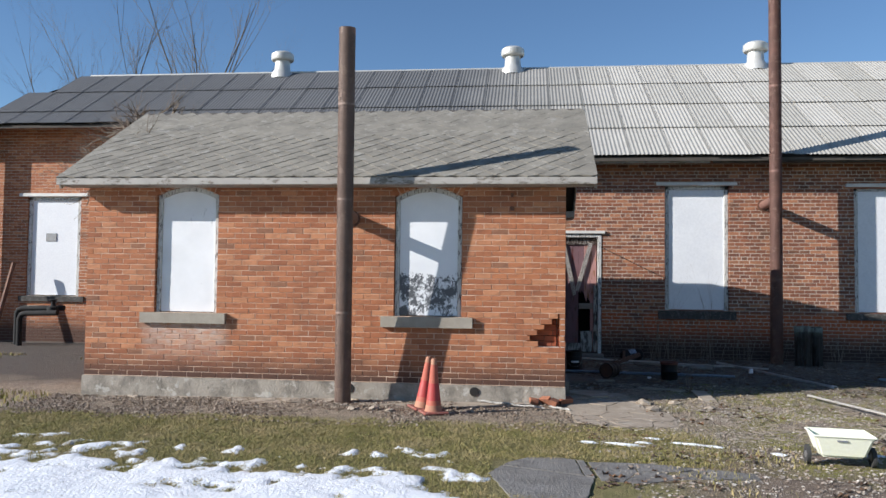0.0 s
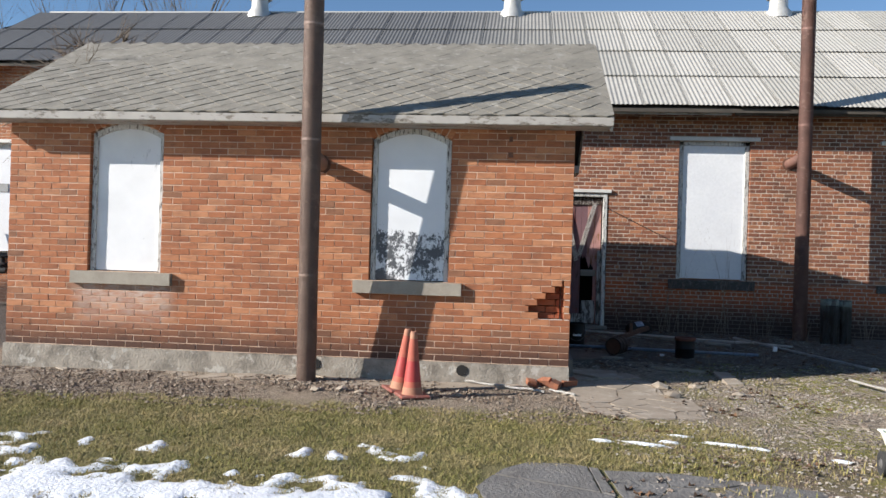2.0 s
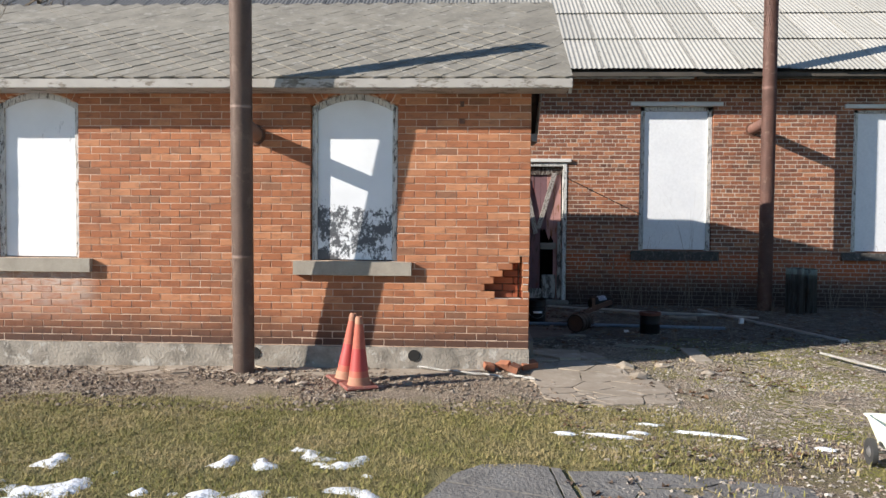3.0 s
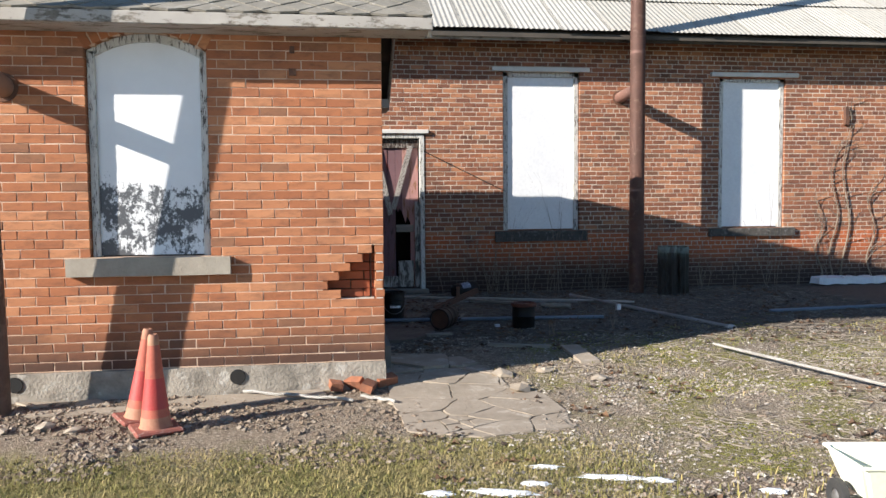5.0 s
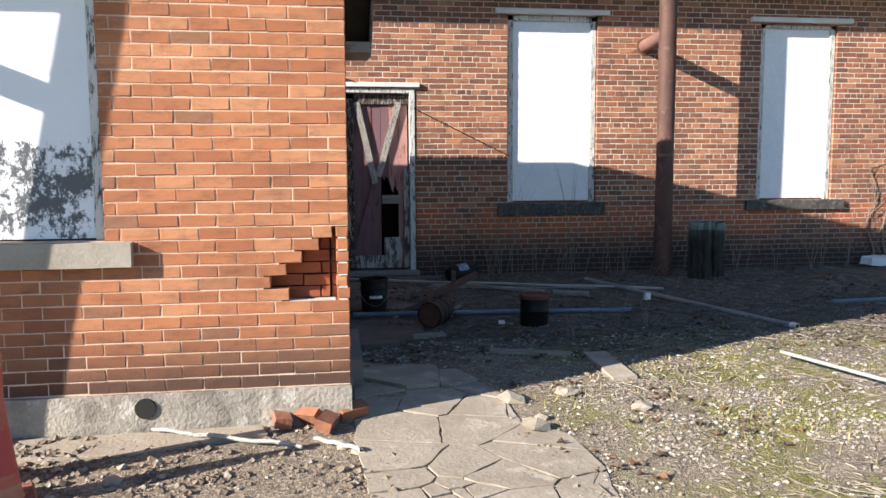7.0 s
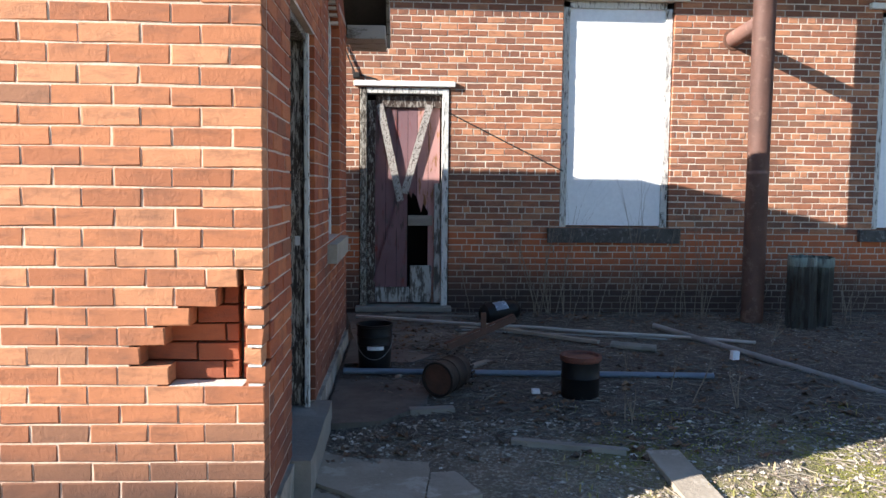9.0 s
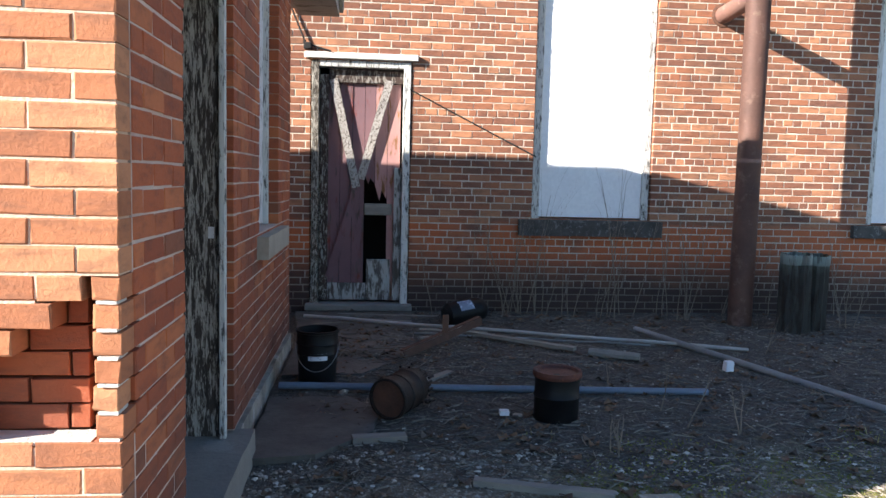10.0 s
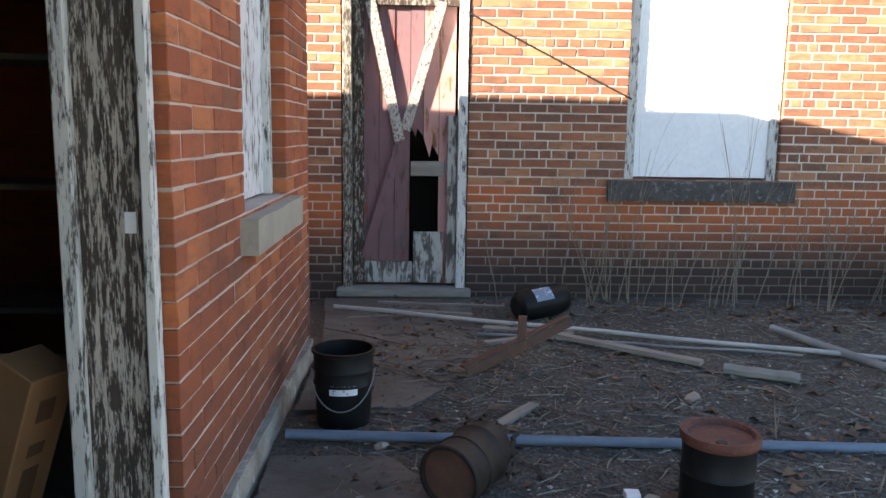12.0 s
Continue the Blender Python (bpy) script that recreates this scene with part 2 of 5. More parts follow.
def lathe(profile, sides=28, closed=False, m=None):
    """A turned shape from (radius, height) pairs."""
    bm = bmesh.new()
    rings = []
    for r, z in profile:
        if r < 1e-5:
            rings.append([bm.verts.new((0, 0, z))])
        else:
            rings.append([bm.verts.new((r * math.cos(2 * math.pi * k / sides), r * math.sin(2 * math.pi * k / sides), z)) for k in range(sides)])
    pairs = list(zip(rings, rings[1:])) + ([(rings[-1], rings[0])] if closed else [])
    for a, b in pairs:
        for k in range(sides):
            q = [a[k % len(a)], a[(k + 1) % len(a)], b[(k + 1) % len(b)], b[k % len(b)]]
            q = list(dict.fromkeys(q))
            if len(q) > 2:
                bm.faces.new(q)
    if m:
        bm.transform(m)
    return bm


def outline(points, y0, y1):
    """A plate from an outline in x and z, between two depths."""
    bm = bmesh.new()
    a = [bm.verts.new((x, y0, z)) for x, z in points]
    b = [bm.verts.new((x, y1, z)) for x, z in points]
    bm.faces.new(a)
    bm.faces.new(b[::-1])
    for i in range(len(points)):
        j = (i + 1) % len(points)
        bm.faces.new((a[i], b[i], b[j], a[j]))
    return bm


def arch_points(u0, u1, z0, spring, rise, n=10):
    mid, half = (u0 + u1) / 2, (u1 - u0) / 2
    pts = [(u0, z0), (u1, z0)]
    for i in range(n + 1):
        s = 1 - 2 * i / n
        pts.append((mid + half * s, spring + rise * (1 - s * s)))
    return pts


# ---- brick walls ----
# An opening is (u0, u1, z0, spring, rise); a wall's own x runs along it, its y into it.
def top_of(o, u):
    s = (u - (o[0] + o[1]) / 2) / ((o[1] - o[0]) / 2)
    return o[3] + o[4] * max(0.0, 1 - s * s)


def backing(u0, u1, z0, z1, thick, openings, front=0.0032):
    cuts = {u0, u1}
    for o in openings:
        n = 10 if o[4] else 1
        cuts |= {min(max(o[0] + (o[1] - o[0]) * i / n, u0), u1) for i in range(n + 1)}
    cuts = sorted(cuts)
    bm = bmesh.new()
    for a, b in zip(cuts, cuts[1:]):
        if b - a < 1e-4:
            continue
        mid, z = (a + b) / 2, z0
        for o in sorted((o for o in openings if o[0] < mid < o[1]), key=lambda o: o[2]):
            if o[2] > z:
                box(bm, a, b, front, thick, z, o[2])
            z = top_of(o, mid)
        if z < z1:
            box(bm, a, b, front, thick, z, z1)
    return bm


def brick_data(w, h, depth, seed, rough=0.0036):
    rng = random.Random(seed)
    j = lambda s=rough: rng.uniform(-s, s)
    c = 0.003
    v = [(x, depth, z) for x, z in ((0, 0), (w, 0), (w, h), (0, h))]
    v += [(x + j(0.0015), c, z + j(0.0015)) for x, z in ((0, 0), (w, 0), (w, h), (0, h))]
    v += [(x + j(), j(0.0015), z + j()) for x, z in ((c, c), (w - c, c), (w - c, h - c), (c, h - c))]
    f = [(0, 1, 5, 4), (1, 2, 6, 5), (2, 3, 7, 6), (3, 0, 4, 7), (4, 5, 9, 8), (5, 6, 10, 9), (6, 7, 11, 10), (7, 4, 8, 11), (8, 9, 10, 11)]
    return v, f


BRICK_MESHES = {}


def lay_bricks(wall, u0, u1, z0, z1, openings, material, near, length=0.2, course=0.0685, gap=0.008, depth=0.095, header_every=0, seed=1, ragged=0.004):
    """Courses of bricks on a wall; those whose middle lies within near (u0, u1) are pieces of their own, the rest one part."""
    rng = random.Random(seed)
    verts, faces, single = [], [], 0
    rows = int(round((z1 - z0) / course))
    for k in range(rows):
        z = z0 + k * course
        zm = z + course / 2
        free, at = [], u0
        for o in sorted(openings):
            blocked = [u for u in np.linspace(o[0], o[1], 41) if o[2] < zm < top_of(o, u)]
            if blocked:
                if blocked[0] > at:
                    free.append((at, blocked[0]))
                at = max(at, blocked[-1])
        free.append((at, u1))
        step = length / 2 if header_every and k % header_every == header_every - 1 else length
        n0, slip = 0, 0.0
        start = u0 - (step * 0.5 if k % 2 else 0.0) - rng.uniform(0, 0.012)
        while start + n0 * step < u1:
            u, slip = start + n0 * step + slip, rng.uniform(-ragged, ragged)
            n0 += 1
            w = start + n0 * step + slip - u
            for a, b in free:
                s, e = max(u, a), min(u + w, b)
                if b - e < 0.045 and e - s > 0.03:
                    e = b
                if 0 < s - a < 0.045:
                    s = a
                width = e - s - gap
                if width < 0.03:
                    continue
                h = course - gap
                dy, dz = rng.uniform(-0.0014, 0.001), rng.uniform(-0.0015, 0.0015)
                mid = (s + e) / 2
                if near[0] < mid < near[1] and zm < near[2] and single < 300:
                    single += 1
                    key = (round(width, 2), h, depth, material.name, rng.randrange(4))
                    if key not in BRICK_MESHES:
                        me = bpy.data.meshes.new("brick")
                        v, f = brick_data(key[0], h, depth, int(key[0] * 100) * 10 + key[4])
                        me.from_pydata(v, [], f)
                        BRICK_MESHES[key] = me
                    ob = link("brick", BRICK_MESHES[key], material, wall)
                    ob.location = (s + gap / 2, dy, z + gap / 2 + dz)
                    ob.scale.x = width / key[0]
                else:
                    v, f = brick_data(width, h, depth, rng.random())
                    base = len(verts)
                    verts += [(x + s + gap / 2, y + dy, q + z + gap / 2 + dz) for x, y, q in v]
                    faces += [tuple(i + base for i in q) for q in f]
    if verts:
        me = bpy.data.meshes.new("bricks")
        me.from_pydata(verts, [], faces)
        tagged(link("bricks", me, material, wall), kind="stuff")


# ---- ground ----
def smooth(a, b, v):
    s = min(1.0, max(0.0, (v - a) / (b - a)))
    return s * s * (3 - 2 * s)


def lay(x, y):
    """The lie of the ground, in metres."""
    z = -0.09 + 0.09 * smooth(0.0, 2.2, y) * smooth(-0.6, 0.3, x)
    z -= 0.04 * smooth(-2.5, -6.0, x) * smooth(-2.0, 0.0, y)
    return z


def ground_z(x, y):
    rough = 0.012 * noise.noise((x * 2.1, y * 2.1, 0)) + 0.006 * noise.noise((x * 7, y * 7, 3))
    return lay(x, y) + rough * (0.5 if x < 0.9 and -1.4 < y < 2.4 else 1.0)


# Plan: annex from x -6.2 to 0 and y 0 to 3.75; main building's wall at y 5.35, set back to y 7.2 beyond x -6.2.
ANNEX_W, ANNEX_D, FAR, BACK = -6.2, 3.75, 5.35, 7.2


# ---- ground and yard ----
def grid_sheet(x0, x1, y0, y1, step, height):
    nx, ny = int((x1 - x0) / step) + 1, int((y1 - y0) / step) + 1
    verts = [(x0 + i * step, y0 + j * step, height(x0 + i * step, y0 + j * step)) for j in range(ny) for i in range(nx)]
    faces = [(j * nx + i, j * nx + i + 1, (j + 1) * nx + i + 1, (j + 1) * nx + i) for j in range(ny - 1) for i in range(nx - 1)]
    return verts, faces


def ground_material():
    m, t, b = graph("yard_ground")
    s = t.nodes.new("ShaderNodeSeparateXYZ")
    t.links.new(t.nodes.new("ShaderNodeNewGeometry").outputs["Position"], s.inputs[0])
    wob = calc(t, "MULTIPLY", calc(t, "SUBTRACT", noise_of(t, 1.1, 5, 0.65), 0.5), 2.2)
    x, y = calc(t, "ADD", s.outputs[0], wob), calc(t, "ADD", s.outputs[1], wob)
    grit, stones = noise_of(t, 45, 4, 0.7), noise_of(t, 110, 2, 0.6)
    mid = noise_of(t, 7, 5, 0.7)
    dirt = mix(t, ramp(t, mid, 0.3, 0.7), (0.15, 0.11, 0.075), (0.30, 0.235, 0.165))
    pale = mix(t, ramp(t, grit, 0.5, 0.63), dirt, (0.50, 0.43, 0.335))
    # rear litter is dark itself, and coloured darker still to deepen the shade
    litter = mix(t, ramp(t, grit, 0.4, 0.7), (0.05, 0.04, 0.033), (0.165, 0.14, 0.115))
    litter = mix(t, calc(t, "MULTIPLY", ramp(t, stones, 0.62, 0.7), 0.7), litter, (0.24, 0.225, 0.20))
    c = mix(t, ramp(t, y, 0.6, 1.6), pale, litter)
    turf = mix(t, ramp(t, mid, 0.35, 0.65), (0.16, 0.15, 0.05), (0.24, 0.2, 0.085))
    lawn = calc(t, "MULTIPLY", ramp(t, y, -1.3, -1.7), ramp(t, x, 1.3, 0.6))
    c = mix(t, lawn, c, turf)
    far = calc(t, "MULTIPLY", ramp(t, y, -1.7, -2.3), ramp(t, x, 0.6, 1.3))
    c = mix(t, far, c, mix(t, ramp(t, grit, 0.4, 0.6), (0.13, 0.095, 0.07), (0.24, 0.18, 0.13)))
    moss = calc(t, "MULTIPLY", calc(t, "MULTIPLY", ramp(t, noise_of(t, 1.3, 4, 0.6), 0.46, 0.56), ramp(t, x, 1.0, 1.8)), ramp(t, grit, 0.35, 0.55))
    c = mix(t, calc(t, "MULTIPLY", moss, ramp(t, y, 1.6, 0.9)), c, (0.20, 0.19, 0.03))
    t.links.new(c, b.inputs["Base Color"])
    b.inputs["Roughness"].default_value = 0.95
    bump(t, b, calc(t, "ADD", calc(t, "MULTIPLY", mid, 1.5), calc(t, "ADD", grit, stones)), 0.9, 0.02)
    return m


GROUND = ground_material()
gv, gf = grid_sheet(-15, 13, -11, 9, 0.08, ground_z)
base = len(gv)
gv += [(-900, -900, -0.09), (900, -900, -0.09), (900, 900, -0.09), (-900, 900, -0.09), (-15, -11, -0.10), (13, -11, -0.10), (13, 8.96, -0.10), (-15, 8.96, -0.10)]
gf += [tuple(base + i for i in q) for q in ((0, 1, 5, 4), (1, 2, 6, 5), (2, 3, 7, 6), (3, 0, 4, 7))]
gm = bpy.data.meshes.new("ground")
gm.from_pydata(gv, [], gf)
ground = tagged(link("ground", gm, GROUND, smooth=True), "uneven yard of dirt, gravel, moss and winter turf", "ground", kind="structure")


# ---- walls ----
W1, W2 = (-5.26, -4.43, 0.95, 2.46, 0.12), (-2.12, -1.28, 0.95, 2.44, 0.13)
PIPE_HOLES = [(-1.16, -1.05), (-2.72, -2.61)]
LOST = [(-0.33, -0.075, 0.60, 0.668), (-0.425, -0.075, 0.6685, 0.736), (-0.34, -0.075, 0.737, 0.805), (-0.255, -0.075, 0.8055, 0.873), (-0.16, -0.075, 0.874, 0.942), (-0.09, -0.07, 0.9425, 1.0)]
lost = [(a, b, c, d, 0.0) for a, b, c, d in LOST]
SIDE_DOOR, SIDE_WIN = (0.63, 1.50, 0.0, 2.10, 0.0), (2.25, 3.07, 0.95, 2.44, 0.13)
FAR_DOOR, FW1, FW2 = (0.02, 0.94, 0.06, 2.33, 0.0), (2.12, 3.28, 0.90, 3.25, 0.0), (5.52, 6.60, 0.90, 3.22, 0.0)
LW = (-12.05, -10.75, 0.95, 3.25, 0.0)



def wall(name, m, u0, u1, z0, z1, thick, openings, material, label):
    cut = [(o[0] - 0.012, o[1] + 0.012, *o[2:]) for o in openings]
    ob = part(name, backing(u0, u1, z0, z1, thick, cut), material)
    ob.matrix_world = m
    return tagged(ob, label, "wall", kind="structure")


wall_front = wall("wall_front", pose(0, 0, 0), ANNEX_W + 0.008, -0.008, 0.12, 2.63, 0.09, [W1, W2] + [(a - 0.03, 0.0, c - 0.012, d + 0.012, 0.0) for a, b, c, d in LOST], MORTAR, "sunlit orange brick front wall of the annex")
wall_side = wall("wall_side", pose(0, 0, 0, 0, 0, 90), 0.098, ANNEX_D - 0.01, 0.12, 2.63, 0.24, [SIDE_DOOR, SIDE_WIN, (0.0, 0.14, 0.59, 1.01, 0.0)], MORTAR_SIDE, "shaded red brick end wall of the annex")
gable = part("wall_gable", outline([(0.0, 2.632), (ANNEX_D, 2.632), (ANNEX_D / 2, 3.85)], 0.01, 0.2), BRICK_SIDE)
gable.matrix_world = pose(0, 0, 0, 0, 0, 90)
tagged(gable, "red brick gable of the annex", "wall", kind="structure")
gable_west = part("wall_gable_west", outline([(0.0, 2.632), (ANNEX_D, 2.632), (ANNEX_D / 2, 3.85)], 0.01, 0.2), BRICK)
gable_west.matrix_world = pose(ANNEX_W + 0.21, 0, 0, 0, 0, 90)
tagged(gable_west, "orange brick gable of the annex", "wall", kind="structure")
wall_west = tagged(part("wall_west", boxed(ANNEX_W + 0.002, ANNEX_W + 0.24, 0.1, ANNEX_D, 0.12, 2.63), BRICK), "brick end wall of the annex", "wall", kind="structure")
wall_back = tagged(part("wall_back", boxed(ANNEX_W + 0.25, -0.25, ANNEX_D - 0.24, ANNEX_D - 0.01, 0.0, 2.63), BRICK_SIDE), "brick back wall of the annex", "wall", kind="structure")
wall_main = wall("wall_main", pose(0, FAR, 0), -6.2, 14.0, -0.12, 3.96, 0.3, [FAR_DOOR, FW1, FW2], MORTAR_OLD, "old brown brick wall of the main building")
wall_recessed = wall("wall_recessed", pose(0, BACK, 0), -14.5, -6.2, -0.2, 5.1, 0.3, [LW], MORTAR_OLD, "brick wall of the main building set back")
tagged(part("wall_jog", boxed(-6.2, -5.95, FAR + 0.301, BACK + 0.3, -0.2, 3.8), BRICK_OLD), "short brick return wall", "wall", kind="structure")
tagged(part("wall_north", boxed(-14.4, 14.0, 13.6, 13.9, -0.2, 3.8), BRICK_OLD), "brick rear wall of the main building", "wall", kind="structure")
tagged(part("wall_east", boxed(13.75, 14.0, 5.7, 13.58, -0.2, 3.8), BRICK_OLD), "brick end wall of the main building", "wall", kind="structure")
tagged(part("wall_far_west", boxed(-14.5, -14.2, 7.52, 13.58, -0.2, 3.8), BRICK_OLD), "brick end wall of the main building", "wall", kind="structure")

# Dark lining added to block sun leaks; holds second brick skin behind broken corner
inner = tagged(part("wall_inner", boxed(-5.95, -0.1, 0.14, 0.2, 0.125, 2.63), SOFFIT), "dark lining added to block sun leaks, with inner bricks at the broken corner", "wall", kind="structure")


def rough_block(x0, x1, y0, y1, z0, z1, step=0.12, amount=0.008, seed=0):
    """A block cut into small faces with a worn surface."""
    bm = boxed(x0, x1, y0, y1, z0, z1)
    for axis, lo, hi in ((0, x0, x1), (1, y0, y1), (2, z0, z1)):
        n = max(1, int((hi - lo) / step))
        for i in range(1, n):
            co, no = [0, 0, 0], [0, 0, 0]
            co[axis], no[axis] = lo + (hi - lo) * i / n, 1
            bmesh.ops.bisect_plane(bm, geom=bm.verts[:] + bm.edges[:] + bm.faces[:], plane_co=co, plane_no=no)
    for v in bm.verts:
        p = v.co * 6 + Vector((seed, 0, 0))
        v.co += noise.noise_vector(p) * amount
    return bm


def with_hole_discs(ob, holes):
    """Round pipe mouths: black discs on the concrete, painted as the shade inside."""
    for a, b in holes:
        r = (b - a) / 2
        ring = lathe([(0, 0.009), (r, 0.009), (r * 1.03, 0.004), (r * 1.03, -0.02)], 20, m=pose((a + b) / 2, -0.024, 0.042, 90))
        part("pipe_mouth", ring, BLACK, ob, "black disc painted as the shade in a round drain hole")


plinth = tagged(part("foundation_front", rough_block(ANNEX_W - 0.015, 0.0, -0.022, 0.26, -0.3, 0.118, 0.1, 0.008), CONCRETE), "weathered concrete plinth of the annex", "foundation", kind="structure")
with_hole_discs(plinth, PIPE_HOLES)
tagged(part("foundation_side", rough_block(-0.27, 0.014, 0.262, ANNEX_D, -0.3, 0.10, 0.1, 0.01, 4), CONCRETE), "stained concrete footing under the end wall", "foundation", kind="structure")
tagged(part("door_step", rough_block(-0.28, 0.085, 0.60, 1.56, -0.2, 0.112, 0.08, 0.006, 9), SLAB), "worn concrete doorstep", "step", kind="structure")
tagged(part("floor_annex", boxed(-5.95, -0.281, 0.262, 3.5, -0.1, 0.08), SLAB), "dark concrete floor inside the annex", "floor", kind="structure")
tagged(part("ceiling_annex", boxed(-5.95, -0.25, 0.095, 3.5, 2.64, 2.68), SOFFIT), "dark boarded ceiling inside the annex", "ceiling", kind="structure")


# ---- roofs ----
EAVE, RIDGE, RIDGE_Y, OVER = 2.66, 3.99, 2.0, 0.285
RX0, RX1 = -6.47, 0.35
front_y, back_y = -OVER, 4.30
PITCH = math.atan2(RIDGE - EAVE, RIDGE_Y + OVER)
SLOPE = math.hypot(RIDGE - EAVE, RIDGE_Y + OVER)

roof = thing("annex_roof", pose(0, 0, 0), "grey diamond-shingled gable roof of the annex", "roof", kind="structure")
for sgn, y0 in ((1, front_y), (-1, back_y)):
    deck = boxed(RX0 + 0.02, RX1 - 0.02, 0.02, SLOPE, -0.05, -0.004)
    deck.transform(pose(0, y0, EAVE, 0, 0, 0) @ (Matrix.Identity(4) if sgn > 0 else Matrix.Diagonal((1, -1, 1, 1))) @ pose(0, 0, 0, math.degrees(PITCH)))
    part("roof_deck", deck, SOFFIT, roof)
    fascia = boxed(RX0, RX1, -0.025, 0.0, -0.085, 0.0, 0.004)
    fascia.transform(pose(0, y0, EAVE - 0.012) @ (Matrix.Identity(4) if sgn > 0 else Matrix.Diagonal((1, -1, 1, 1))))
    part("fascia", fascia, ROOF_EDGE, roof, "weathered grey eave board")
    for x in (RX0, RX1 - 0.03):
        rake = boxed(x, x + 0.03, -0.02, SLOPE - 0.01, -0.15, -0.004, 0.004)
        rake.transform(pose(0, y0, EAVE) @ (Matrix.Identity(4) if sgn > 0 else Matrix.Diagonal((1, -1, 1, 1))) @ pose(0, 0, 0, math.degrees(PITCH)))
        part("rake_board", rake, ROOF_EDGE, roof, "weathered grey gable board")
    soffit = boxed(RX0 + 0.03, RX1 - 0.03, 0.0, OVER - 0.01, -0.11, -0.095)
    soffit.transform(pose(0, y0 + 0.0, EAVE + 0.01) @ (Matrix.Identity(4) if sgn > 0 else Matrix.Diagonal((1, -1, 1, 1))))
    part("soffit", soffit, ROOF_EDGE, roof)

part("eave_return", boxed(0.008, RX1 - 0.032, 3.70, back_y - 0.02, 2.50, 2.61, 0.004), ROOF_EDGE, roof, "boxed grey eave return")

# Main roof: ridge at y 9.5
M_EAVE, M_RIDGE, M_EY, M_RY = 3.735, 6.70, 4.84, 9.5
M_PITCH = math.atan2(M_RIDGE - M_EAVE, M_RY - M_EY)
M_SLOPE = math.hypot(M_RIDGE - M_EAVE, M_RY - M_EY)


def on_roof(x, s, lift=0.0):
    """A point of the main roof, s metres up its slope."""
    return Vector((x, M_EY + s * math.cos(M_PITCH) - lift * math.sin(M_PITCH), M_EAVE + s * math.sin(M_PITCH) + lift * math.cos(M_PITCH)))


main_roof = thing("main_roof", pose(0, 0, 0), "corrugated grey metal roof of the main building", "roof", kind="structure")
LEFT_S = (6.55 - M_EY) / math.cos(M_PITCH)
HIP0, HIP1 = -11.9, -13.6


def deck_plate():
    bm = bmesh.new()
    up = [on_roof(-6.3, 0.02, -0.04), on_roof(14.2, 0.02, -0.04), on_roof(14.2, M_SLOPE, -0.04), on_roof(HIP0, M_SLOPE, -0.04), on_roof(HIP1 + 0.03, LEFT_S + 0.02, -0.04), on_roof(-6.3, LEFT_S + 0.02, -0.04)]
    a = [bm.verts.new(p) for p in up]
    b = [bm.verts.new(p + Vector((0, 0, -0.06))) for p in up]
    bm.faces.new(a)
    bm.faces.new(b[::-1])
    for i in range(6):
        j = (i + 1) % 6
        bm.faces.new((a[i], b[i], b[j], a[j]))
    return bm


part("roof_deck", deck_plate(), SOFFIT, main_roof, "dark boards under the sheets")
rear = bmesh.new()
rv = [rear.verts.new(p) for p in ((HIP0, 9.5, 6.70), (14.2, 9.5, 6.70), (14.2, 14.0, 3.75), (-14.7, 14.0, 3.75))]
rear.faces.new(rv)
hv = [rear.verts.new(p) for p in (on_roof(HIP1, LEFT_S), (-14.7, 7.0, 4.2))]
rear.faces.new((rv[0], rv[3], hv[1], hv[0]))
bmesh.ops.solidify(rear, geom=rear.faces[:], thickness=0.05)
part("rear_slope", rear, SHEET, main_roof)

SHEET_W, TIERS = 0.72, 4
tier = M_SLOPE / TIERS
SHEETS = {}


def sheet_mesh(w, length):
    key = (round(w, 3), round(length, 3))
    if key not in SHEETS:
        n = max(2, int(w / 0.0762 * 6))
        verts, faces = [], []
        for i in range(n + 1):
            u = w * i / n
            z = 0.006 * math.cos(2 * math.pi * u / 0.0762)
            verts += [(u, 0, z + 0.02), (u, length, z)]
        for i in range(n):
            faces.append((2 * i, 2 * i + 2, 2 * i + 3, 2 * i + 1))
        k = len(verts)
        verts += [(0, 0, 0.005), (w, 0, 0.005)]
        me = bpy.data.meshes.new("metal_sheet")
        me.from_pydata(verts[:k], [], faces)
        me.shade_smooth()
        SHEETS[key] = me
    return SHEETS[key]


sheet_rng = random.Random(5)
for k in range(TIERS):
    x = -13.7
    while x < 14.1:
        s0, s1 = k * tier, (k + 1) * tier + 0.08
        if x < -6.2:
            s0 = max(s0, LEFT_S)
        s1 = min(s1, M_SLOPE)
        edge = HIP1 + (HIP0 - HIP1) * (s0 + 0.3 * tier - LEFT_S) / (M_SLOPE - LEFT_S)
        if s1 - s0 > 0.15 and x > edge - 0.2:
            ob = link("metal_sheet", sheet_mesh(SHEET_W + 0.03, s1 - s0), SHEET, main_roof)
            ob.matrix_world = Matrix.Translation(on_roof(x, s0 + sheet_rng.uniform(-0.015, 0.015), 0.006 + 0.004 * k + sheet_rng.uniform(0, 0.006))) @ pose(0, 0, 0, math.degrees(M_PITCH) , sheet_rng.uniform(-0.15, 0.15), 0)
        x += SHEET_W
    del x
ridge = bmesh.new()
tube(ridge, [(HIP0 - 0.1, 9.5, 6.72), (14.2, 9.5, 6.71)], 0.03, 10)
part("ridge_cap", ridge, GALV, main_roof, "pale metal ridge cap")
for x0, x1 in ((-0.2, 2.85), (2.9, 14.1)):
    part("eave_board", boxed(x0, x1, 4.93, 4.96, 3.62, 3.70, 0.004), ROOF_EDGE if x0 < 0 else SOFFIT, main_roof)


